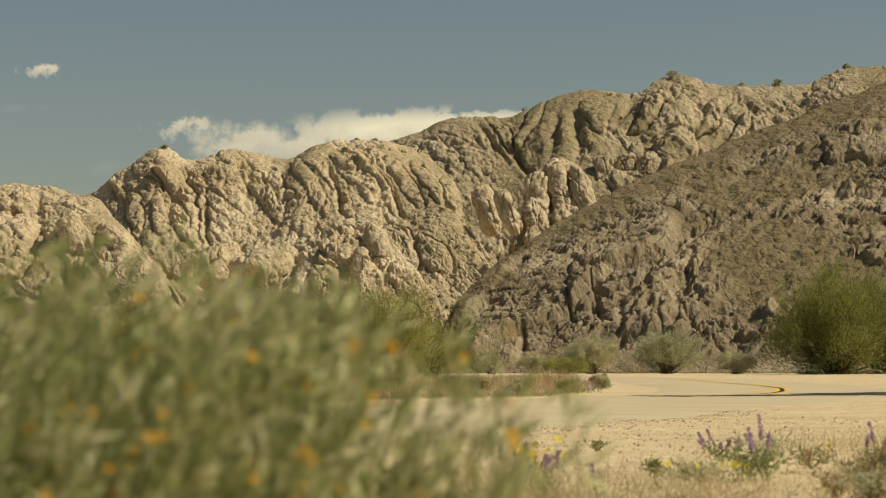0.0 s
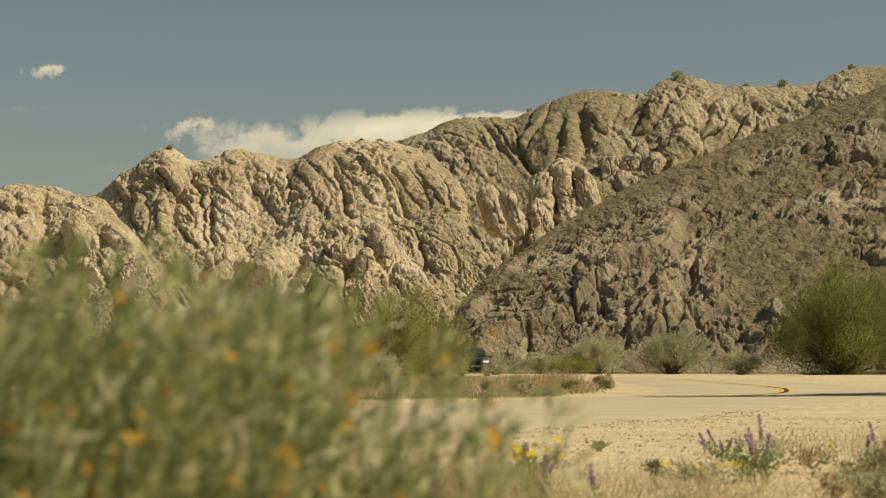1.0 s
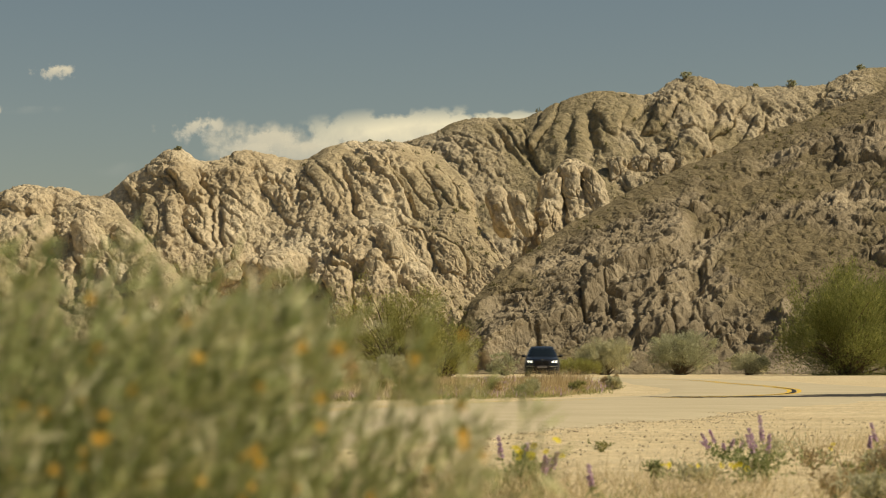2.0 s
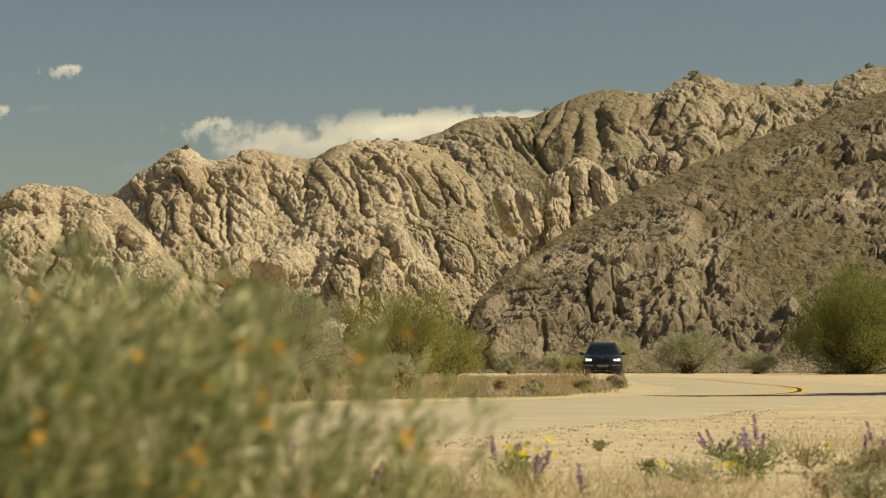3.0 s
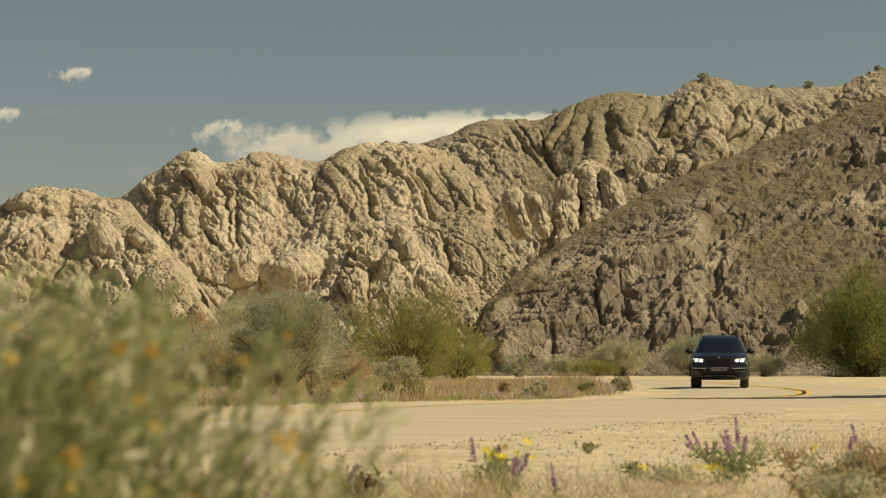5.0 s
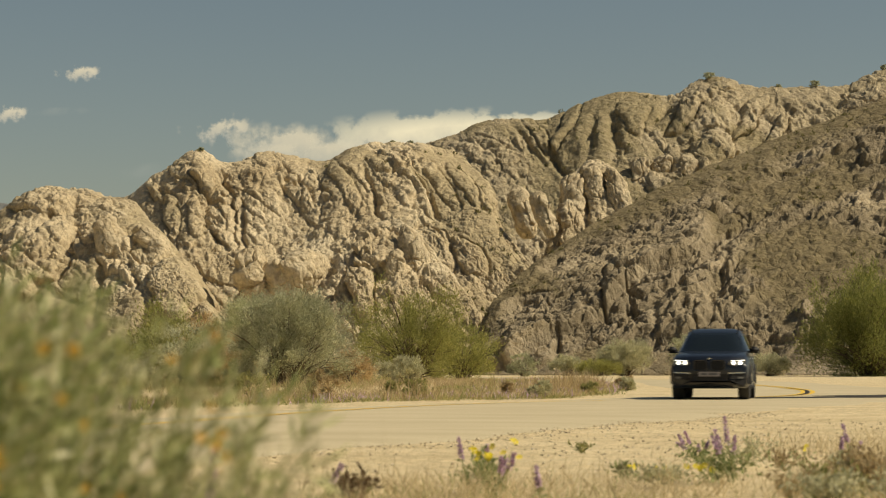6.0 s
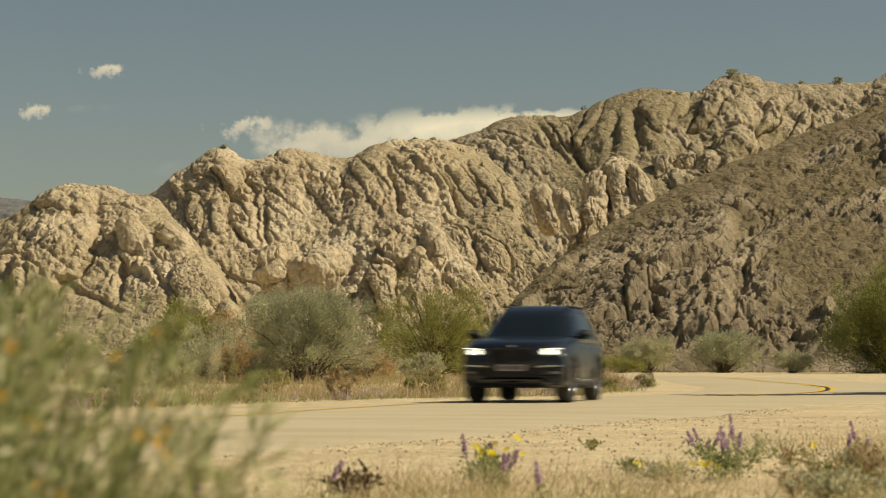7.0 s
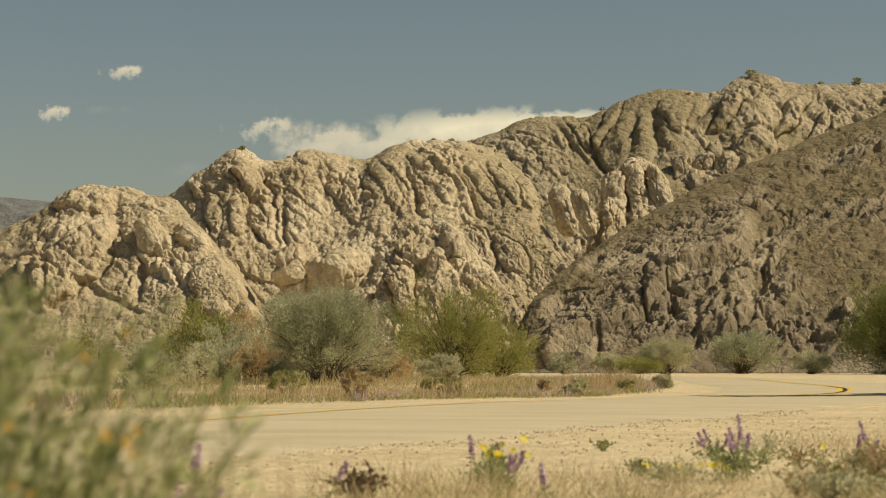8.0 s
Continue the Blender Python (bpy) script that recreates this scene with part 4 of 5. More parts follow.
def near_bush(x, y, stems, seed, spread=0.16, blooms=8):
    """A tall leafy mallow: leaning stems with narrow leaves all along and orange cup flowers."""
    global RNG
    RNG = np.random.default_rng(seed)
    root = new("flowering_bush")
    root.matrix_world = pose(x, y, 0)
    tagged(root, "grey green leafy bush with small orange flowers", "bush", "flowering bushes in the foreground")
    paths, pos, along = [], [], []
    tips = []
    for _ in range(stems):
        bx, by = RNG.normal(size=2) * spread
        top = float(bush_top(x + bx)) * RNG.uniform(0.5, 1.04)
        lean = RNG.normal(0.26, 0.13) * top
        tip = np.array([bx + lean, by + RNG.normal() * 0.06, top])
        path = limb((bx, by, -0.05), tip, 0.0026, (RNG.normal() * 0.02, RNG.normal() * 0.02, 0), 7)
        paths.append(path)
        k = int(56 * top / 0.7)
        t = RNG.uniform(0.12, 1.0, k)
        p = np.stack([np.interp(t, np.linspace(0, 1, 7), path[:, j]) for j in range(3)], axis=1)
        pos.append(p)
        a = RNG.normal(size=(k, 3)) * 0.38 + np.array([0.5, 0, 0.8])
        along.append(a)
        tips.append(tip)
    for path in paths:
        v, f = tubes([path], 4)
        part("stem", mesh_from("stem", v, f, STEM_NEAR, True), root)
    pos, along = np.concatenate(pos), np.concatenate(along)
    sz = RNG.uniform(0.028, 0.072, len(pos))
    v, f = blades(pos, along, sz, sz * 0.12)
    part("foliage", mesh_from("foliage", v, f, LEAF_NEAR), root)
    for k in range(blooms):
        fl = part("flower", FLOWER, root, "orange cup-shaped flower")
        tip = tips[RNG.integers(len(tips))] * np.array([1, 1, RNG.uniform(0.55, 1.0)]) + np.array([0, -0.08 - 0.18 * RNG.uniform(), 0])
        fl.matrix_local = pose(*tip, RNG.uniform(35, 115), 0, RNG.uniform(-50, 50)) @ Matrix.Scale(RNG.uniform(0.7, 1.2), 4)
    return root


def flower_mesh(name, mat_, petals, r, cup, seed):
    """A small flower of broad petals round a centre."""
    verts, faces = [], []
    for k in range(petals):
        a = 2 * math.pi * k / petals
        for rad, da, h in ((0.1, 0, 0), (0.7, -0.5, cup * 0.6), (1.0, -0.22, cup), (1.0, 0.22, cup), (0.7, 0.5, cup * 0.6)):
            verts.append((r * rad * math.cos(a + da), r * rad * math.sin(a + da), r * h))
        n = 5 * k
        faces += [(n, n + 1, n + 2), (n, n + 2, n + 3), (n, n + 3, n + 4)]
    return mesh_from(name, verts, faces, mat_)


FLOWER = flower_mesh("flower", PETAL_ORANGE, 5, 0.0078, 0.35, 1)
bush_rng = np.random.default_rng(5)
for i in range(26):
    bx = -1.05 + 1.06 * (i % 13) / 12.5 + bush_rng.normal() * 0.03
    near_bush(bx - 0.13, 3.0 + 0.6 * (i // 13) + bush_rng.normal() * 0.08, 40 if bx < -0.12 else 16, 200 + i, 0.09, (25 if bx < -0.1 else 12) if i < 13 else 4)

for i in range(5):
    near_bush(-0.04 + 0.036 * i, 3.1 + 0.13 * (i % 3), 4, 240 + i, 0.05, 2)

dry_rng = np.random.default_rng(19)
tuft_field("dry_bush_stems", np.stack([dry_rng.uniform(-0.9, 0.36, 90), dry_rng.uniform(3.0, 4.6, 90)], axis=1), 9, 0.05, (0.2, 0.62), 0.25, 0.006, GRASS_DRY, "dry straw stems standing through the flowering bush", 67)


# ---------------------------------------------------------------- near wildflowers and gravel
def lupine(x, y, stalks, height, seed, label, spike_mat=PETAL_PURPLE, spread=0.06):
    """A lupine: leafy tuft with upright spikes of small flowers."""
    global RNG
    RNG = np.random.default_rng(seed)
    root = new("lupine")
    root.matrix_world = pose(x, y, -0.02)
    tagged(root, label, "wildflower", "lupines beside the road")
    pos, along = [], []
    for k in range(stalks):
        bx, by = RNG.normal(size=2) * spread
        h = height * (1.0 if k == 0 else RNG.uniform(0.55, 0.95))
        tip = np.array([bx + RNG.normal() * 0.05 + 0.01, by + RNG.normal() * 0.03, h])
        path = limb((bx * 0.3, by * 0.3, 0), tip, 0.004, (RNG.normal() * 0.01, 0, 0), 6)
        v, f = tubes([path], 4)
        stem = part("stem", mesh_from("stem", v, f, STEM_NEAR, True), root)
        n = 70
        t = RNG.uniform(0.62, 1.02, n)
        c = np.stack([np.interp(t, np.linspace(0, 1, 6), path[:, j]) for j in range(3)], axis=1)
        a = RNG.normal(size=(n, 3)) * np.array([1, 1, 0.4]) + np.array([0, 0, 0.3])
        fat = (1.05 - t)[:, None] * 0.4 + 0.35
        v, f = blades(c, a, 0.034 * fat[:, 0] * 1.25, 0.017, 0.3)
        part("flower_spike", mesh_from("flower_spike", v, f, spike_mat), root, "upright spike of small purple flowers")
        m = 26
        t = RNG.uniform(0.08, 0.6, m)
        pos.append(np.stack([np.interp(t, np.linspace(0, 1, 6), path[:, j]) for j in range(3)], axis=1))
        along.append(RNG.normal(size=(m, 3)) + np.array([0, 0, 0.4]))
    m = 34
    pos.append(np.concatenate([RNG.normal(size=(m, 2)) * spread * 1.1, RNG.uniform(0, height * 0.35, (m, 1))], axis=1))
    along.append(RNG.normal(size=(m, 3)) + np.array([0, 0, 0.6]))
    pos, along = np.concatenate(pos), np.concatenate(along)
    v, f = blades(pos, along, RNG.uniform(0.02, 0.05, len(pos)), 0.011)
    part("foliage", mesh_from("foliage", v, f, LEAF_HERB), root, "small grey green leaves")
    return root


LEAF_HERB = leafy("fresh herb leaves", [(0.0, (0.20, 0.24, 0.09)), (0.5, (0.32, 0.36, 0.15)), (1.0, (0.46, 0.48, 0.24))])
SMALL_YELLOW = flower_mesh("flower_head", PETAL_YELLOW, 6, 0.019, 0.15, 2)


def daisy_tuft(x, y, heads, height, seed, label, spread=0.07):
    """A tuft of thin stems with small yellow flower heads."""
    global RNG
    RNG = np.random.default_rng(seed)
    root = new("yellow_wildflower")
    root.matrix_world = pose(x, y, -0.02)
    tagged(root, label, "wildflower", "yellow wildflowers")
    paths = []
    for k in range(heads):
        tip = np.array([RNG.normal() * spread, RNG.normal() * spread, height * RNG.uniform(0.6, 1.0)])
        paths.append(limb((tip[0] * 0.3, tip[1] * 0.3, 0), tip, 0.0025, (0.01, 0, 0), 5))
        h = part("flower_head", SMALL_YELLOW, root, "yellow flower head")
        h.matrix_local = pose(*tip, RNG.uniform(20, 80), 0, RNG.uniform(-40, 40))
    for path in paths:
        v, f = tubes([path], 4)
        part("stem", mesh_from("stem", v, f, STEM_NEAR, True), root)
    m = 90
    pos = np.concatenate([RNG.normal(size=(m, 2)) * spread, RNG.uniform(0, height * 0.6, (m, 1))], axis=1)
    v, f = blades(pos, RNG.normal(size=(m, 3)) + np.array([0, 0, 0.7]), RNG.uniform(0.02, 0.05, m), 0.012)
    part("foliage", mesh_from("foliage", v, f, LEAF_HERB), root)
    return root


def herb(x, y, r, height, mat_, seed, label, name="low_herb", leaves=260):
    global RNG
    RNG = np.random.default_rng(seed)
    root = new(name)
    root.matrix_world = pose(x, y, -0.02)
    tagged(root, label, "plant", "low plants beside the road")
    paths = [limb((0, 0, 0), (RNG.normal() * r * 0.6, RNG.normal() * r * 0.6, height * RNG.uniform(0.5, 1)), 0.003, (0, 0, 0.01), 5) for _ in range(14)]
    for path in paths:
        v, f = tubes([path], 4)
        part("stem", mesh_from("stem", v, f, STEM_NEAR, True), root)
    k = RNG.integers(0, 14, leaves)
    t = RNG.uniform(0.3, 1.0, leaves)
    pos = np.array([[np.interp(tt, np.linspace(0, 1, 5), paths[kk][:, j]) for j in range(3)] for kk, tt in zip(k, t)]) + RNG.normal(size=(leaves, 3)) * r * 0.12
    pos[:, 2] = np.maximum(pos[:, 2], 0.01)
    v, f = blades(pos, RNG.normal(size=(leaves, 3)) + np.array([0, 0, 0.6]), RNG.uniform(0.025, 0.06, leaves), 0.016)
    part("foliage", mesh_from("foliage", v, f, mat_), root)
    return root


lupine(1.88, 13.3, 4, 0.375, 301, "purple lupine with four flower spikes on dusty ground")
lupine(1.94, 15.9, 3, 0.22, 302, "purple lupine with short flower spikes on dusty ground")
lupine(0.38, 12.3, 2, 0.29, 303, "purple lupine among yellow wildflowers on dusty ground")
lupine(0.73, 10.3, 1, 0.22, 304, "single purple lupine spike among dry grass")
lupine(0.51, 11.7, 3, 0.23, 310, "purple lupine with drooping spikes among yellow wildflowers")
lupine(-0.37, 10.4, 1, 0.23, 305, "single purple lupine spike on dusty ground")
lupine(2.80, 14.8, 3, 0.30, 306, "purple lupine in dry grass beside the road")
lupine(2.62, 11.6, 1, 0.22, 308, "single purple lupine spike in dry grass")
lupine(-0.34, 6.4, 3, 0.44, 307, "purple lupine standing behind the flowering bush")
lupine(2.05, 16.4, 3, 0.18, 309, "low faded purple lupine beside the road", spread=0.12)
daisy_tuft(0.45, 11.8, 13, 0.30, 311, "yellow wildflowers on thin stems among lupines")
daisy_tuft(1.49, 13.4, 3, 0.10, 312, "low yellow wildflowers on dusty ground")
daisy_tuft(1.34, 13.4, 3, 0.10, 313, "few low yellow wildflowers on dusty ground")
daisy_tuft(1.73, 13.2, 6, 0.11, 314, "several low yellow wildflowers on dusty ground")
daisy_tuft(2.55, 15.4, 2, 0.16, 315, "few yellow wildflowers in dry grass")
herb(1.3, 14.0, 0.06, 0.07, LEAF_HERB, 321, "small fresh green plant on bare dust", leaves=120)
herb(1.20, 17.8, 0.07, 0.06, GRASS_GREEN, 322, "small olive tuft on bare dust", leaves=80)
herb(2.20, 15.6, 0.2, 0.20, LEAF_SALT, 323, "grey green spreading plant beside the lupine")
herb(-0.19, 11.0, 0.11, 0.17, SEED_BROWN, 324, "brown seed heads on short stems", "seed_plant")
herb(1.82, 13.6, 0.2, 0.2, LEAF_HERB, 325, "leafy green plant among the lupines", leaves=260)
herb(1.45, 12.9, 0.14, 0.12, LEAF_SALT, 326, "low grey green plant with pale leaves")
for i, (x, y) in enumerate([(3.0, 13.2), (3.35, 14.4), (2.9, 12.2), (3.6, 15.6), (3.3, 12.6), (2.65, 13.4), (3.75, 14.2), (2.5, 10.6), (2.85, 11.2), (3.05, 11.8), (2.3, 10.2), (2.7, 12.4), (3.9, 15.2), (3.5, 13.6), (2.45, 11.9), (4.0, 16.4), (2.05, 10.6)]):
    herb(x, y, 0.18, 0.16 + 0.03 * (i % 3), (GRASS_GREEN, LEAF_SALT, GRASS_DRY)[i % 3], 331 + i, ("low olive weed among dry straw", "low grey green weed among dry straw", "low dried brown weed among straw")[i % 3], leaves=380)
weed_rng = np.random.default_rng(23)
for i in range(12):
    wy = weed_rng.uniform(10.6, 15.0)
    herb(wy * weed_rng.uniform(0.160, 0.215), wy, 0.13, weed_rng.uniform(0.09, 0.18), (GRASS_GREEN, LEAF_SALT, GRASS_DRY)[i % 3], 360 + i, ("low olive weed among dry straw", "low grey green weed among dry straw", "low dried brown weed among straw")[i % 3], leaves=150)
herb(0.45, 12.2, 0.14, 0.22, LEAF_HERB, 327, "leafy green plant below yellow flowers", leaves=260)

GRASS_PALE = leafy("bleached straw", [(0.0, (0.44, 0.34, 0.19)), (0.5, (0.62, 0.50, 0.30)), (1.0, (0.78, 0.66, 0.44))], through_light=0.5)
near_rng = np.random.default_rng(9)


def shoulder_points(n, seed, x0, x1, y0, y1, lean):
    """Places on the bare shoulder, thicker towards the camera and to the open side."""
    r = np.random.default_rng(seed)
    x, y = r.uniform(x0, x1, 6 * n), r.uniform(y0, y1, 6 * n)
    patch = vnoise(np.stack([x * 1.1, y * 0.5, 0 * x], axis=1), seed)
    want = smooth(0.35, 0.75, patch + lean * ((x - x0) / (x1 - x0) - (y - y0) / (y1 - y0)))
    keep = r.uniform(0, 1, 6 * n) < want
    return np.stack([x, y], axis=1)[keep][:n]


tuft_field("dry_stems", shoulder_points(330, 61, -0.8, 4.0, 9.0, 17, 0.8), 14, 0.07, (0.03, 0.20), 0.8, 0.004, GRASS_PALE, "thin dry straw stems on the dusty shoulder", 62)
tuft_field("green_stems", shoulder_points(300, 63, -0.4, 4.2, 9.0, 16, 1.0), 12, 0.05, (0.03, 0.16), 0.7, 0.006, GRASS_GREEN, "small olive green weeds on the dusty shoulder", 64)

tuft_field("front_straw", shoulder_points(220, 68, -0.7, 3.2, 8.5, 12.2, 0.3), 14, 0.09, (0.05, 0.30), 0.6, 0.0035, GRASS_PALE, "bleached straw standing before the dusty shoulder", 69)
tuft_field("tall_dry_stems", shoulder_points(260, 65, 2.4, 4.8, 11, 19, 0.5), 14, 0.10, (0.05, 0.27), 0.6, 0.004, GRASS_PALE, "taller dry straw stems beside the road", 66)


def build_gravel():
    r = np.random.default_rng(71)
    n = 9000
    x, y = r.uniform(-3.5, 5.5, n), 9.5 + 20 * r.uniform(0, 1, n) ** 1.2
    edge = strip([(-2.0, 17.0), (-0.9, 19.2), (0.15, 21.4), (1.0, 24.4), (2.9, 29.3), (4.6, 34.2)], 100)
    k = r.integers(0, 100, 4200)
    x = np.concatenate([x, edge[k, 0] + r.normal(size=4200) * 0.22])
    y = np.concatenate([y, edge[k, 1] + r.normal(size=4200) * 0.7])
    n = len(x)
    s = 0.003 + 0.016 * r.uniform(0, 1, n) ** 6
    oct_v = np.array([(1, 0, 0), (0, 1, 0), (-1, 0, 0), (0, -1, 0), (0, 0, 0.8), (0, 0, -0.6)])
    oct_f = np.array([(0, 1, 4), (1, 2, 4), (2, 3, 4), (3, 0, 4), (1, 0, 5), (2, 1, 5), (3, 2, 5), (0, 3, 5)])
    v = oct_v[None] * s[:, None, None] * r.uniform(0.6, 1.3, (n, 6, 1))
    v[..., 0] += x[:, None]
    v[..., 1] += y[:, None]
    v[..., 2] += rise(x, y)[:, None] - 0.03
    f = (oct_f[None] + 6 * np.arange(n)[:, None, None]).reshape(-1, 3)
    ob = new("gravel", mesh_from("gravel", v.reshape(-1, 3), f, GRAVEL))
    tagged(ob, "loose pale and brown gravel on the dusty shoulder", "gravel", kind="stuff")


GRAVEL = leafy("gravel stones", [(0.0, (0.34, 0.26, 0.17)), (0.5, (0.56, 0.46, 0.31)), (1.0, (0.74, 0.64, 0.48))], 0.9, 0.0)
build_gravel()
# ---------------------------------------------------------------- car
WHEEL_R = 0.365
AXLES = (1.47, -1.39)
PAINT = plain("dark blue car paint", (0.004, 0.006, 0.011), 0.35, 0.0, 0.35, grain=0.08)
GLASS_DARK = plain("tinted car glass", (0.008, 0.012, 0.014), 0.06, 0.0, 0.1)
TRIM = plain("black plastic trim", (0.006, 0.006, 0.007), 0.7, grain=0.2)
DARK_CHROME = plain("dark chrome", (0.055, 0.055, 0.06), 0.25, 1.0)
CHROME = plain("satin chrome", (0.45, 0.45, 0.44), 0.18, 1.0)
RUBBER = plain("dusty tyre rubber", (0.025, 0.023, 0.02), 0.85, grain=0.25)
RIM = plain("grey alloy", (0.30, 0.30, 0.30), 0.3, 1.0)
HEADLAMP = plain("lit headlamp", (1.0, 0.97, 0.86), 0.2, 0.0, 0.0, 1.9)
LENS = plain("headlamp lens", (0.16, 0.165, 0.17), 0.08, 0.6)
PLATE = plain("pale number plate", (0.30, 0.27, 0.27), 0.5, grain=0.1)
PLATE_INK = plain("grey plate writing", (0.12, 0.12, 0.13), 0.6)
TAIL = plain("red tail lamp", (0.35, 0.02, 0.02), 0.2)

CAR = new("car")
tagged(CAR, "dark blue sport utility car driving with headlights lit", "car")
WHEELS = []


def nose(y):
    """How far forward the front reaches, across the car."""
    return 2.36 - 0.24 * (abs(y) / 0.93) ** 2.6


def loft(rings, material_, name, parent, label="", cap=True):
    """A skin over closed rings (k, n, 3)."""
    rings = np.asarray(rings, float)
    k, n, _ = rings.shape
    bm = bmesh.new()
    vs = [[bm.verts.new(p) for p in ring] for ring in rings]
    for a, b in zip(vs, vs[1:]):
        for i in range(n):
            bm.faces.new((a[i], a[(i + 1) % n], b[(i + 1) % n], b[i]))
    if cap:
        bm.faces.new(list(reversed(vs[0])))
        bm.faces.new(vs[-1])
    bmesh.ops.recalc_face_normals(bm, faces=bm.faces)
    return bm_part(name, bm, material_, parent, label)


def body_ring(x):
    top = np.interp(x, [-2.34, -2.28, -2.1, -1.0, 0.9, 1.6, 2.0, 2.22, 2.33, 2.36], [0.86, 1.04, 1.12, 1.14, 1.13, 1.08, 1.03, 0.97, 0.87, 0.78])
    w = np.interp(x, [-2.34, -2.2, -1.9, 1.9, 2.36], [0.81, 0.87, 0.91, 0.91, 0.87])
    low = 0.27
    for a in AXLES:
        if abs(x - a) < 0.43:
            low = max(low, WHEEL_R + math.sqrt(0.43 ** 2 - (x - a) ** 2))
    low = min(low, top - 0.2)
    if x > 2.2:
        low = 0.27 + (x - 2.2) * 0.5
    half = [(0, low), (w * 0.6, low), (w * 0.93, low), (w, low + 0.05), (w, max(0.62, low + 0.08)), (w * 0.985, max(0.80, low + 0.12)), (w * 0.955, top - 0.07), (w * 0.88, top), (w * 0.5, top + 0.025), (0, top + 0.03)]
    ring = half + [(-y, z) for y, z in reversed(half[1:-1])]
    pull = max(0.0, (x - 1.5) / 0.86)
    return [(x - 0.24 * (abs(y) / 0.93) ** 2.6 * pull, y, z) for y, z in ring]


stations = sorted(set([-2.34, -2.28, -2.15, -2.0, 0.0, 0.3, 0.6, 0.9, 2.0, 2.1, 2.2, 2.28, 2.33, 2.36] + [round(a + 0.43 * math.cos(math.pi * k / 14), 4) for a in AXLES for k in range(15)] + [a + s * 0.44 for a in AXLES for s in (-1, 1)]))
body = loft([body_ring(x) for x in stations], PAINT, "body", CAR)
floor_bm = bmesh.new()
bmesh.ops.create_cube(floor_bm, size=1, matrix=Matrix.Translation((0, 0, 0.42)) @ Matrix.Diagonal((4.1, 1.15, 0.32, 1)))
bm_part("underbody", floor_bm, TRIM, CAR, "black underbody")


def cabin_at(z):
    """Middle, half length and half width of the cabin at height z."""
    zs = [1.06, 1.12, 1.36, 1.55, 1.63, 1.685, 1.71]
    front = np.interp(z, zs, [1.12, 1.02, 0.66, 0.36, 0.14, -0.14, -0.4])
    rear = np.interp(z, zs, [-2.26, -2.24, -2.12, -1.98, -1.88, -1.75, -1.5])
    return (front + rear) / 2, (front - rear) / 2, np.interp(z, zs, [0.89, 0.87, 0.76, 0.68, 0.635, 0.57, 0.40])


def cabin_point(z, angle, grow=0.0):
    c, a, b = cabin_at(z)
    ca, sa = math.cos(angle), math.sin(angle)
    r = (abs(ca) ** 5 + abs(sa) ** 5) ** -0.2
    return (c + (a + grow) * r * ca, (b + grow) * r * sa, z)


loft([[cabin_point(z, 2 * math.pi * k / 64) for k in range(64)] for z in (1.04, 1.12, 1.24, 1.36, 1.47, 1.55, 1.60, 1.645, 1.675, 1.695, 1.71)], PAINT, "cabin", CAR, "dark blue roof and pillars")


def pane(name, fa, z0, z1, label):
    """A pane over the cabin between two heights; fa gives the two end angles at a height."""
    nu_, nv_ = 17, 9
    bm = bmesh.new()
    grid = []
    for i in range(nu_):
        row = []
        for j in range(nv_):
            z = z0 + (z1 - z0) * j / (nv_ - 1)
            a0, a1 = fa(z)
            row.append(bm.verts.new(cabin_point(z, a0 + (a1 - a0) * i / (nu_ - 1), 0.008)))
        grid.append(row)
    for i in range(nu_ - 1):
        for j in range(nv_ - 1):
            bm.faces.new((grid[i][j], grid[i + 1][j], grid[i + 1][j + 1], grid[i][j + 1]))
    bmesh.ops.recalc_face_normals(bm, faces=bm.faces)
    return bm_part(name, bm, GLASS_DARK, CAR, label)


def side_angle(z, x, s):
    c, a, b = cabin_at(z)
    u = max(-0.97, min(0.97, (x - c) / a))
    y = (1 - abs(u) ** 5) ** 0.2
    return s * math.atan2(y, u)


def front_angle(z, y):
    c, a, b = cabin_at(z)
    u = y / b
    return math.atan2(u, (1 - abs(u) ** 5) ** 0.2)


pane("windscreen", lambda z: (front_angle(z, -0.86 * cabin_at(z)[2]), front_angle(z, 0.86 * cabin_at(z)[2])), 1.13, 1.60, "dark windscreen glass")
pane("rear_window", lambda z: (math.pi - front_angle(z, -0.8 * cabin_at(z)[2]), math.pi - front_angle(z, 0.8 * cabin_at(z)[2])), 1.18, 1.5, "dark rear window glass")
for s in (1, -1):
    pane("side_window", lambda z: (side_angle(z, -0.10, s), side_angle(z, 0.80 - 1.55 * (z - 1.15), s)), 1.15, 1.53, "dark side window glass")
    pane("side_window", lambda z: (side_angle(z, -1.02, s), side_angle(z, -0.18, s)), 1.15, 1.54, "dark side window glass")
    pane("side_window", lambda z: (side_angle(z, -1.85 + 0.5 * (z - 1.15), s), side_angle(z, -1.10, s)), 1.17, 1.51, "dark side window glass")


def front_piece(name, outline, out, deep, material_, parent, label=""):
    """A piece on the car's front: an outline of (y, z), standing out from the nose, with depth."""
    outline = [(0.945 * y, z + 0.02) for y, z in outline]
    bm = bmesh.new()
    f = [bm.verts.new((nose(y) + out, y, z)) for y, z in outline]
    b = [bm.verts.new((nose(y) + out - deep, y, z)) for y, z in outline]
    bm.faces.new(f)
    bm.faces.new(list(reversed(b)))
    n = len(f)
    for i in range(n):
        bm.faces.new((f[i], b[i], b[(i + 1) % n], f[(i + 1) % n]))
    bmesh.ops.recalc_face_normals(bm, faces=bm.faces)
    return bm_part(name, bm, material_, parent, label, False)


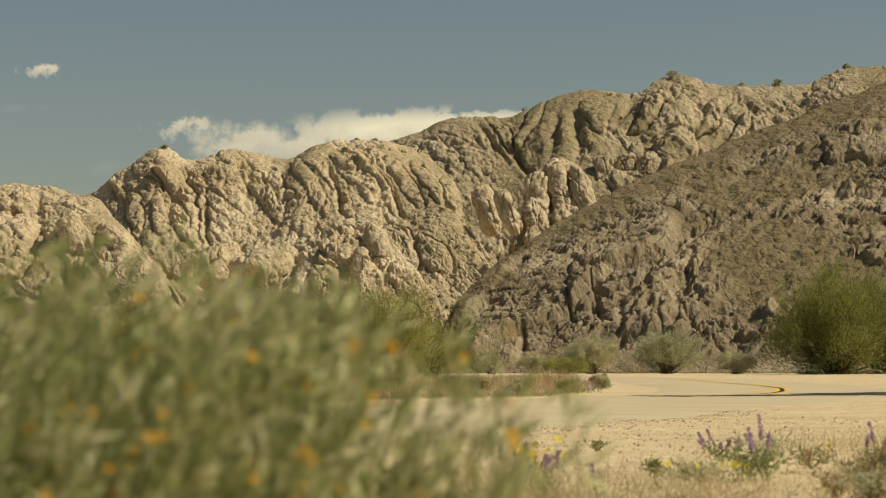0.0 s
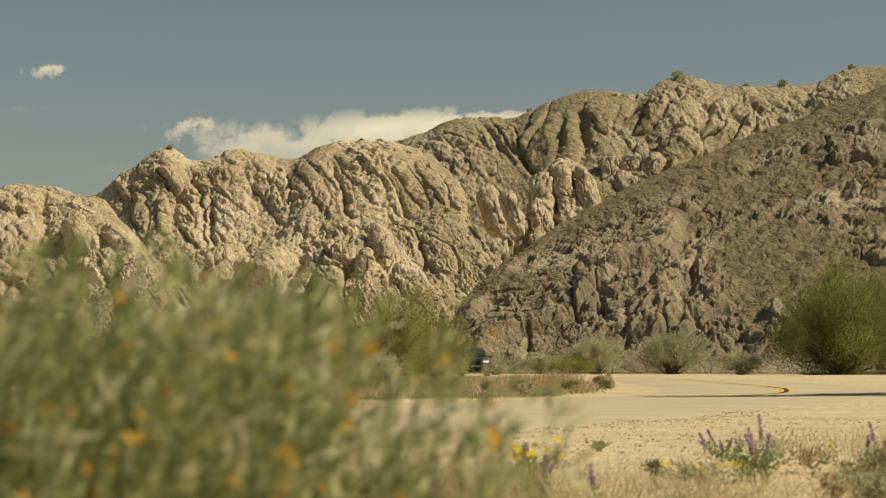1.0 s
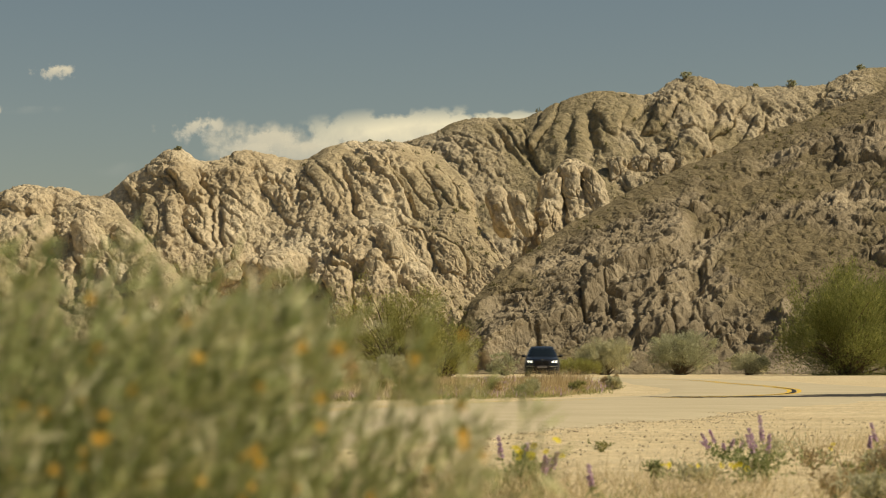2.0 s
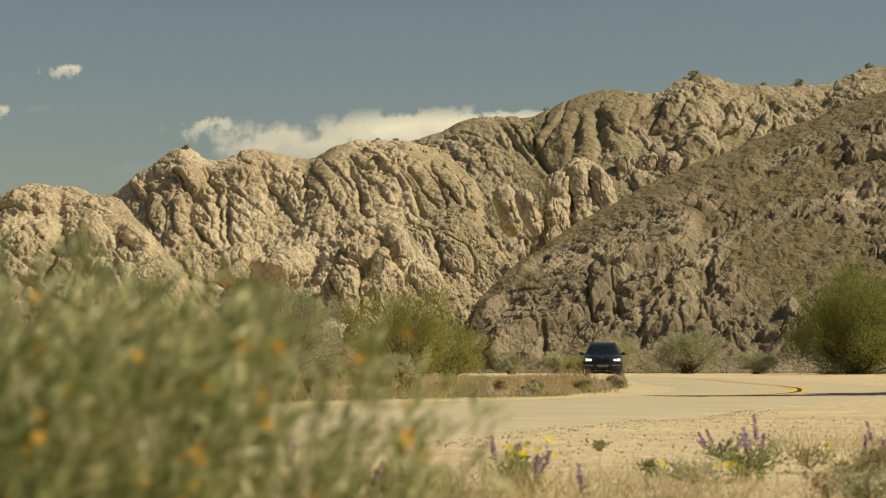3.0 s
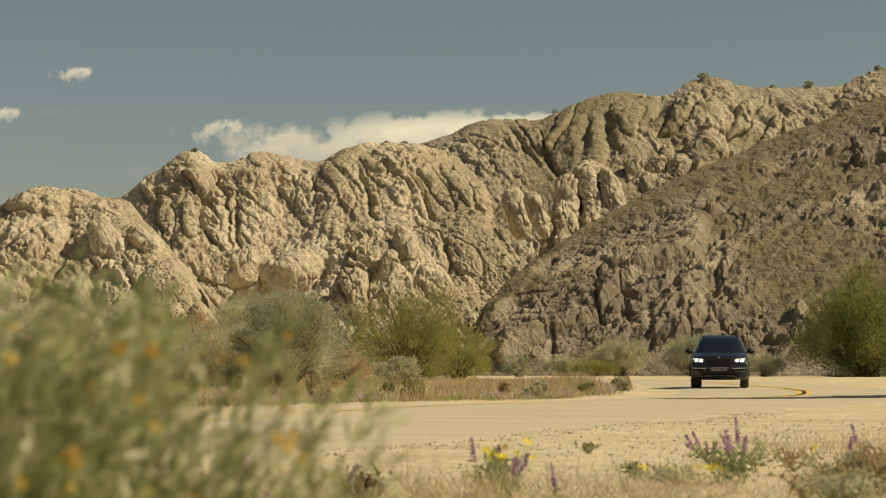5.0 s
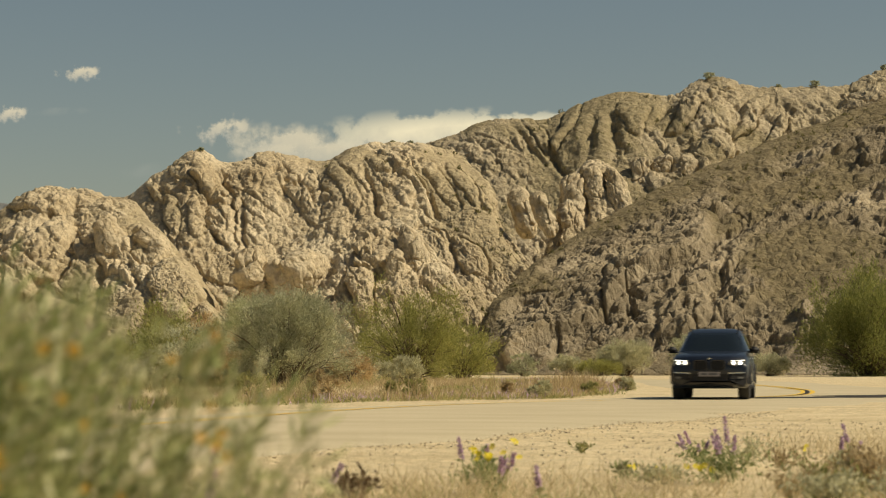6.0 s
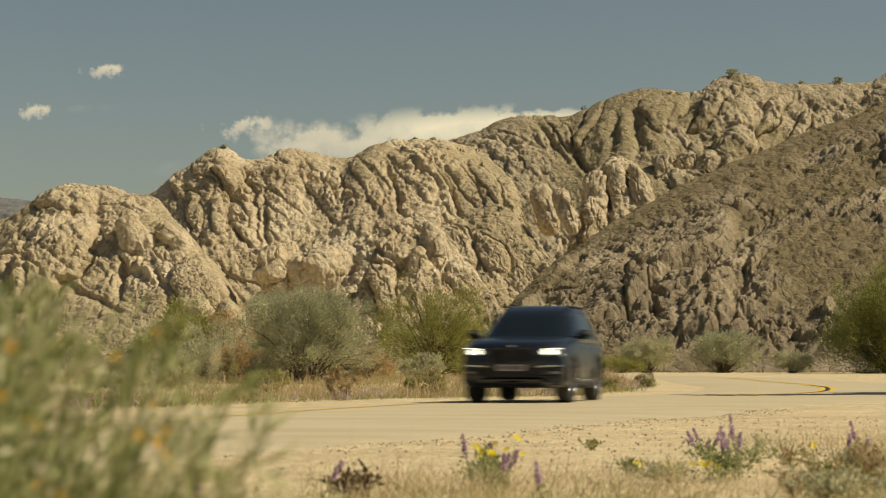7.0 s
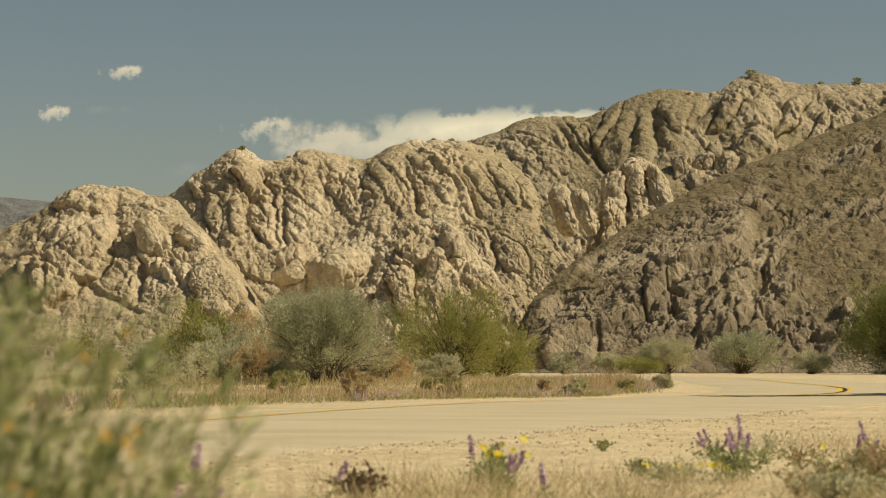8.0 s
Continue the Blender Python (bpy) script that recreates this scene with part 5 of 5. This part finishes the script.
def rounded(y0, y1, z0, z1, r=0.03, k=4):
    pts = []
    for cy, cz, a0 in ((y1 - r, z1 - r, 0), (y0 + r, z1 - r, 90), (y0 + r, z0 + r, 180), (y1 - r, z0 + r, 270)):
        pts += [(cy + r * math.cos(radians(a0 + 90 * i / k)), cz + r * math.sin(radians(a0 + 90 * i / k))) for i in range(k + 1)]
    return pts


for s in (1, -1):
    def mir(o):
        return [(s * y, z) for y, z in o]
    grille = front_piece("grille", mir(rounded(0.03, 0.40, 0.66, 0.91, 0.07)), 0.012, 0.10, DARK_CHROME, CAR, "dark chrome rimmed grille")
    front_piece("grille_mesh", mir(rounded(0.05, 0.38, 0.68, 0.89, 0.06)), 0.018, 0.06, TRIM, grille, "black grille opening")
    for k in range(7):
        y = 0.075 + k * 0.045
        front_piece("slat", mir([(y, 0.69), (y + 0.014, 0.69), (y + 0.014, 0.88), (y, 0.88)]), 0.026, 0.02, TRIM, grille)
    lamp = front_piece("headlight", mir([(0.47, 0.81), (0.60, 0.77), (0.84, 0.79), (0.90, 0.86), (0.88, 0.92), (0.66, 0.905), (0.50, 0.88)]), 0.02, 0.10, LENS, CAR, "headlamp with clear lens")
    for c in (0.60, 0.76):
        front_piece("lamp_ring", mir([(c + 0.055 * math.cos(2 * math.pi * k / 14), 0.84 + 0.04 * math.sin(2 * math.pi * k / 14)) for k in range(14)]), 0.03, 0.02, HEADLAMP, lamp, "glowing headlamp unit")
    front_piece("lamp_bar", mir([(0.54, 0.885), (0.86, 0.895), (0.87, 0.912), (0.64, 0.90), (0.54, 0.897)]), 0.028, 0.02, HEADLAMP, lamp, "glowing daytime light bar")
    front_piece("air_intake", mir([(0.50, 0.46), (0.86, 0.46), (0.88, 0.60), (0.56, 0.60)]), 0.008, 0.06, TRIM, CAR, "black side air intake")
    front_piece("bumper_bar", mir([(0.46, 0.585), (0.88, 0.60), (0.885, 0.63), (0.46, 0.615)]), 0.03, 0.05, CHROME, CAR, "chrome bumper bar")
    front_piece("fog_light", mir(rounded(0.70, 0.84, 0.475, 0.52, 0.015)), 0.02, 0.03, LENS, CAR, "small fog lamp")
front_piece("lower_bumper", [(-0.86, 0.29), (0.86, 0.29), (0.89, 0.46), (0.5, 0.44), (-0.5, 0.44), (-0.89, 0.46)], 0.006, 0.05, TRIM, CAR, "black lower bumper")
front_piece("lower_intake", rounded(-0.46, 0.46, 0.42, 0.56, 0.03), 0.010, 0.06, TRIM, CAR, "black lower air intake")
front_piece("skid_plate", [(-0.62, 0.335), (0.62, 0.335), (0.52, 0.385), (-0.52, 0.385)], 0.03, 0.08, DARK_CHROME, CAR, "dark grey skid plate")
plate = front_piece("number_plate", rounded(-0.26, 0.26, 0.525, 0.635, 0.01), 0.035, 0.02, PLATE, CAR, "pale number plate")
for y0, y1 in ((-0.20, -0.06), (-0.02, 0.20)):
    front_piece("plate_bar", rounded(y0, y1, 0.553, 0.607, 0.008), 0.039, 0.01, PLATE_INK, plate, "grey bar in place of writing")
front_piece("badge", [(0.04 * math.cos(2 * math.pi * k / 14), 0.945 + 0.022 * math.sin(2 * math.pi * k / 14)) for k in range(14)], -0.04, 0.06, CHROME, CAR, "small round chrome badge")


def box_piece(name, centre, size, material_, parent, label="", bevel=0.02, turn=0):
    bm = bmesh.new()
    bmesh.ops.create_cube(bm, size=1, matrix=pose(*centre, 0, 0, turn) @ Matrix.Diagonal((*size, 1)))
    bmesh.ops.bevel(bm, geom=bm.edges[:], offset=bevel, segments=2, affect="EDGES")
    return bm_part(name, bm, material_, parent, label)


for s in (1, -1):
    mirror = box_piece("mirror", (0.70, s * 0.985, 1.18), (0.14, 0.24, 0.16), TRIM, CAR, "black door mirror", 0.045)
    box_piece("mirror_arm", (0.72, s * 0.875, 1.13), (0.08, 0.12, 0.05), TRIM, mirror, "", 0.015)
    box_piece("sill", (0.04, s * 0.90, 0.30), (2.0, 0.05, 0.12), TRIM, CAR, "black side sill", 0.02)
    box_piece("sill_strip", (0.04, s * 0.927, 0.40), (1.9, 0.012, 0.025), CHROME, CAR, "thin chrome side strip", 0.004)
    box_piece("roof_rail", (-0.85, s * 0.575, 1.69), (1.9, 0.035, 0.04), TRIM, CAR, "black roof rail", 0.012)
    for x in (0.02, -0.95):
        box_piece("door_handle", (x, s * 0.908, 0.97), (0.2, 0.035, 0.03), CHROME, CAR, "door handle", 0.01)
    for x in (0.95, -0.14, -1.0):
        box_piece("door_seam", (x, s * 0.9085, 0.72), (0.012, 0.006, 0.56), TRIM, CAR, "dark door seam", 0.002)
    box_piece("tail_light", (-2.20, s * 0.68, 0.98), (0.14, 0.28, 0.13), TAIL, CAR, "red tail lamp", 0.03)
    for a in AXLES:
        path = [(a + 0.45 * math.cos(math.pi * k / 16), s * 0.908, WHEEL_R + 0.45 * math.sin(math.pi * k / 16), 0.028) for k in range(17)]
        v, f = tubes([path], 6)
        part("wheel_arch", mesh_from("wheel_arch", v, f, TRIM, True), CAR, "black wheel arch trim")


def spun(profile, material_, name, parent, label="", n=36):
    """A ring turned about the wheel's own axle (y)."""
    bm = bmesh.new()
    rings = [[bm.verts.new((r * math.cos(2 * math.pi * k / n), y, r * math.sin(2 * math.pi * k / n))) for r, y in profile] for k in range(n)]
    m = len(profile)
    for i in range(n):
        for j in range(m):
            bm.faces.new((rings[i][j], rings[(i + 1) % n][j], rings[(i + 1) % n][(j + 1) % m], rings[i][(j + 1) % m]))
    bmesh.ops.recalc_face_normals(bm, faces=bm.faces)
    return bm_part(name, bm, material_, parent, label)


def build_wheel(place, turn):
    wheel = new("wheel")
    wheel.parent = CAR
    tagged(wheel, "alloy wheel with black tyre")
    spun([(0.25, -0.125), (0.335, -0.135), (0.36, -0.12), (0.365, 0), (0.36, 0.12), (0.335, 0.135), (0.25, 0.125)], RUBBER, "tyre", wheel, "black dusty tyre")
    spun([(0.225, -0.09), (0.255, -0.10), (0.255, 0.105), (0.24, 0.11), (0.225, 0.09)], RIM, "rim", wheel, "grey alloy rim")
    spun([(0.001, 0.0), (0.06, 0.0), (0.06, 0.085), (0.001, 0.095)], RIM, "hub", wheel)
    for k in range(5):
        bm = bmesh.new()
        bmesh.ops.create_cube(bm, size=1, matrix=pose(0, 0, 0, 0, 72 * k, 0) @ Matrix.Translation((0.145, 0.07, 0)) @ Matrix.Diagonal((0.20, 0.035, 0.055, 1)))
        bm_part("spoke", bm, RIM, wheel, "", False)
    wheel.matrix_local = pose(*place, 0, 0, turn)
    WHEELS.append((wheel, place, turn))


for a in AXLES:
    build_wheel((a, 0.775, WHEEL_R), 0)
    build_wheel((a, -0.775, WHEEL_R), 180)


# ---------------------------------------------------------------- what moves
# seconds and the place of the car's front
DRIVE = [(0.0, -2.6, 147.0), (0.5, -0.3, 140.8), (1.0, 1.6, 134.0), (1.5, 3.2, 127.0), (2.2, 5.0, 117.0), (3.0, 6.5, 105.5), (3.5, 7.2, 98.0), (4.0, 7.8, 90.2), (4.5, 8.2, 82.2),
         (5.2, 7.8, 68.4), (5.9, 6.15, 55.4), (6.4, 3.9, 47.2), (7.0, 0.66, 38.6), (7.2, -0.65, 36.3), (7.4, -2.1, 33.2), (7.6, -3.65, 30.0), (7.8, -5.7, 26.9), (8.0, -8.4, 23.8)]
# seconds and degrees by which the car turns from straight at us to its right
HEADING = [(0.0, -7.0), (1.0, -1.0), (1.5, 1.5), (3.0, 3.5), (3.5, 4.0), (4.5, 6.0), (5.3, 7.5), (6.0, 9.0), (7.0, 11.0), (7.6, 12.0), (8.0, 14.0)]


def drive_at(t):
    """Place and heading of the car at t seconds."""
    ts = np.array([r[0] for r in DRIVE])
    p = np.array([r[1:] for r in DRIVE])
    m = np.gradient(p, ts, axis=0)
    k = int(np.clip(np.searchsorted(ts, t, side="right") - 1, 0, len(ts) - 2))
    h = ts[k + 1] - ts[k]
    u = (t - ts[k]) / h
    at = (2 * u**3 - 3 * u**2 + 1) * p[k] + (u**3 - 2 * u**2 + u) * h * m[k] + (-2 * u**3 + 3 * u**2) * p[k + 1] + (u**3 - u**2) * h * m[k + 1]
    heading = radians(float(np.interp(t, [r[0] for r in HEADING], [r[1] for r in HEADING])))
    way = np.array([-math.sin(heading), -math.cos(heading)])
    return at - 2.2 * way, -90 - math.degrees(heading)


def motions():
    rows, roll, last, spin = [], 0.0, None, []
    for k in range(0, 241):
        t = k / 30
        at, heading = drive_at(t)
        if last is not None:
            roll += min(88.0, math.degrees(float(np.linalg.norm(at - last)) / WHEEL_R))
        last = at
        spin.append((t, roll))
        if k % 3 == 0:
            rows.append((t, pose(at[0], at[1], 0.004 + float(dip(at[1])), 0, 0, heading)))
    walk(CAR, rows)
    for wheel, place, turn in WHEELS:
        walk(wheel, [(t, pose(*place, 0, 0, turn) @ pose(0, 0, 0, 0, a if turn == 0 else -a, 0)) for t, a in spin])


motions()
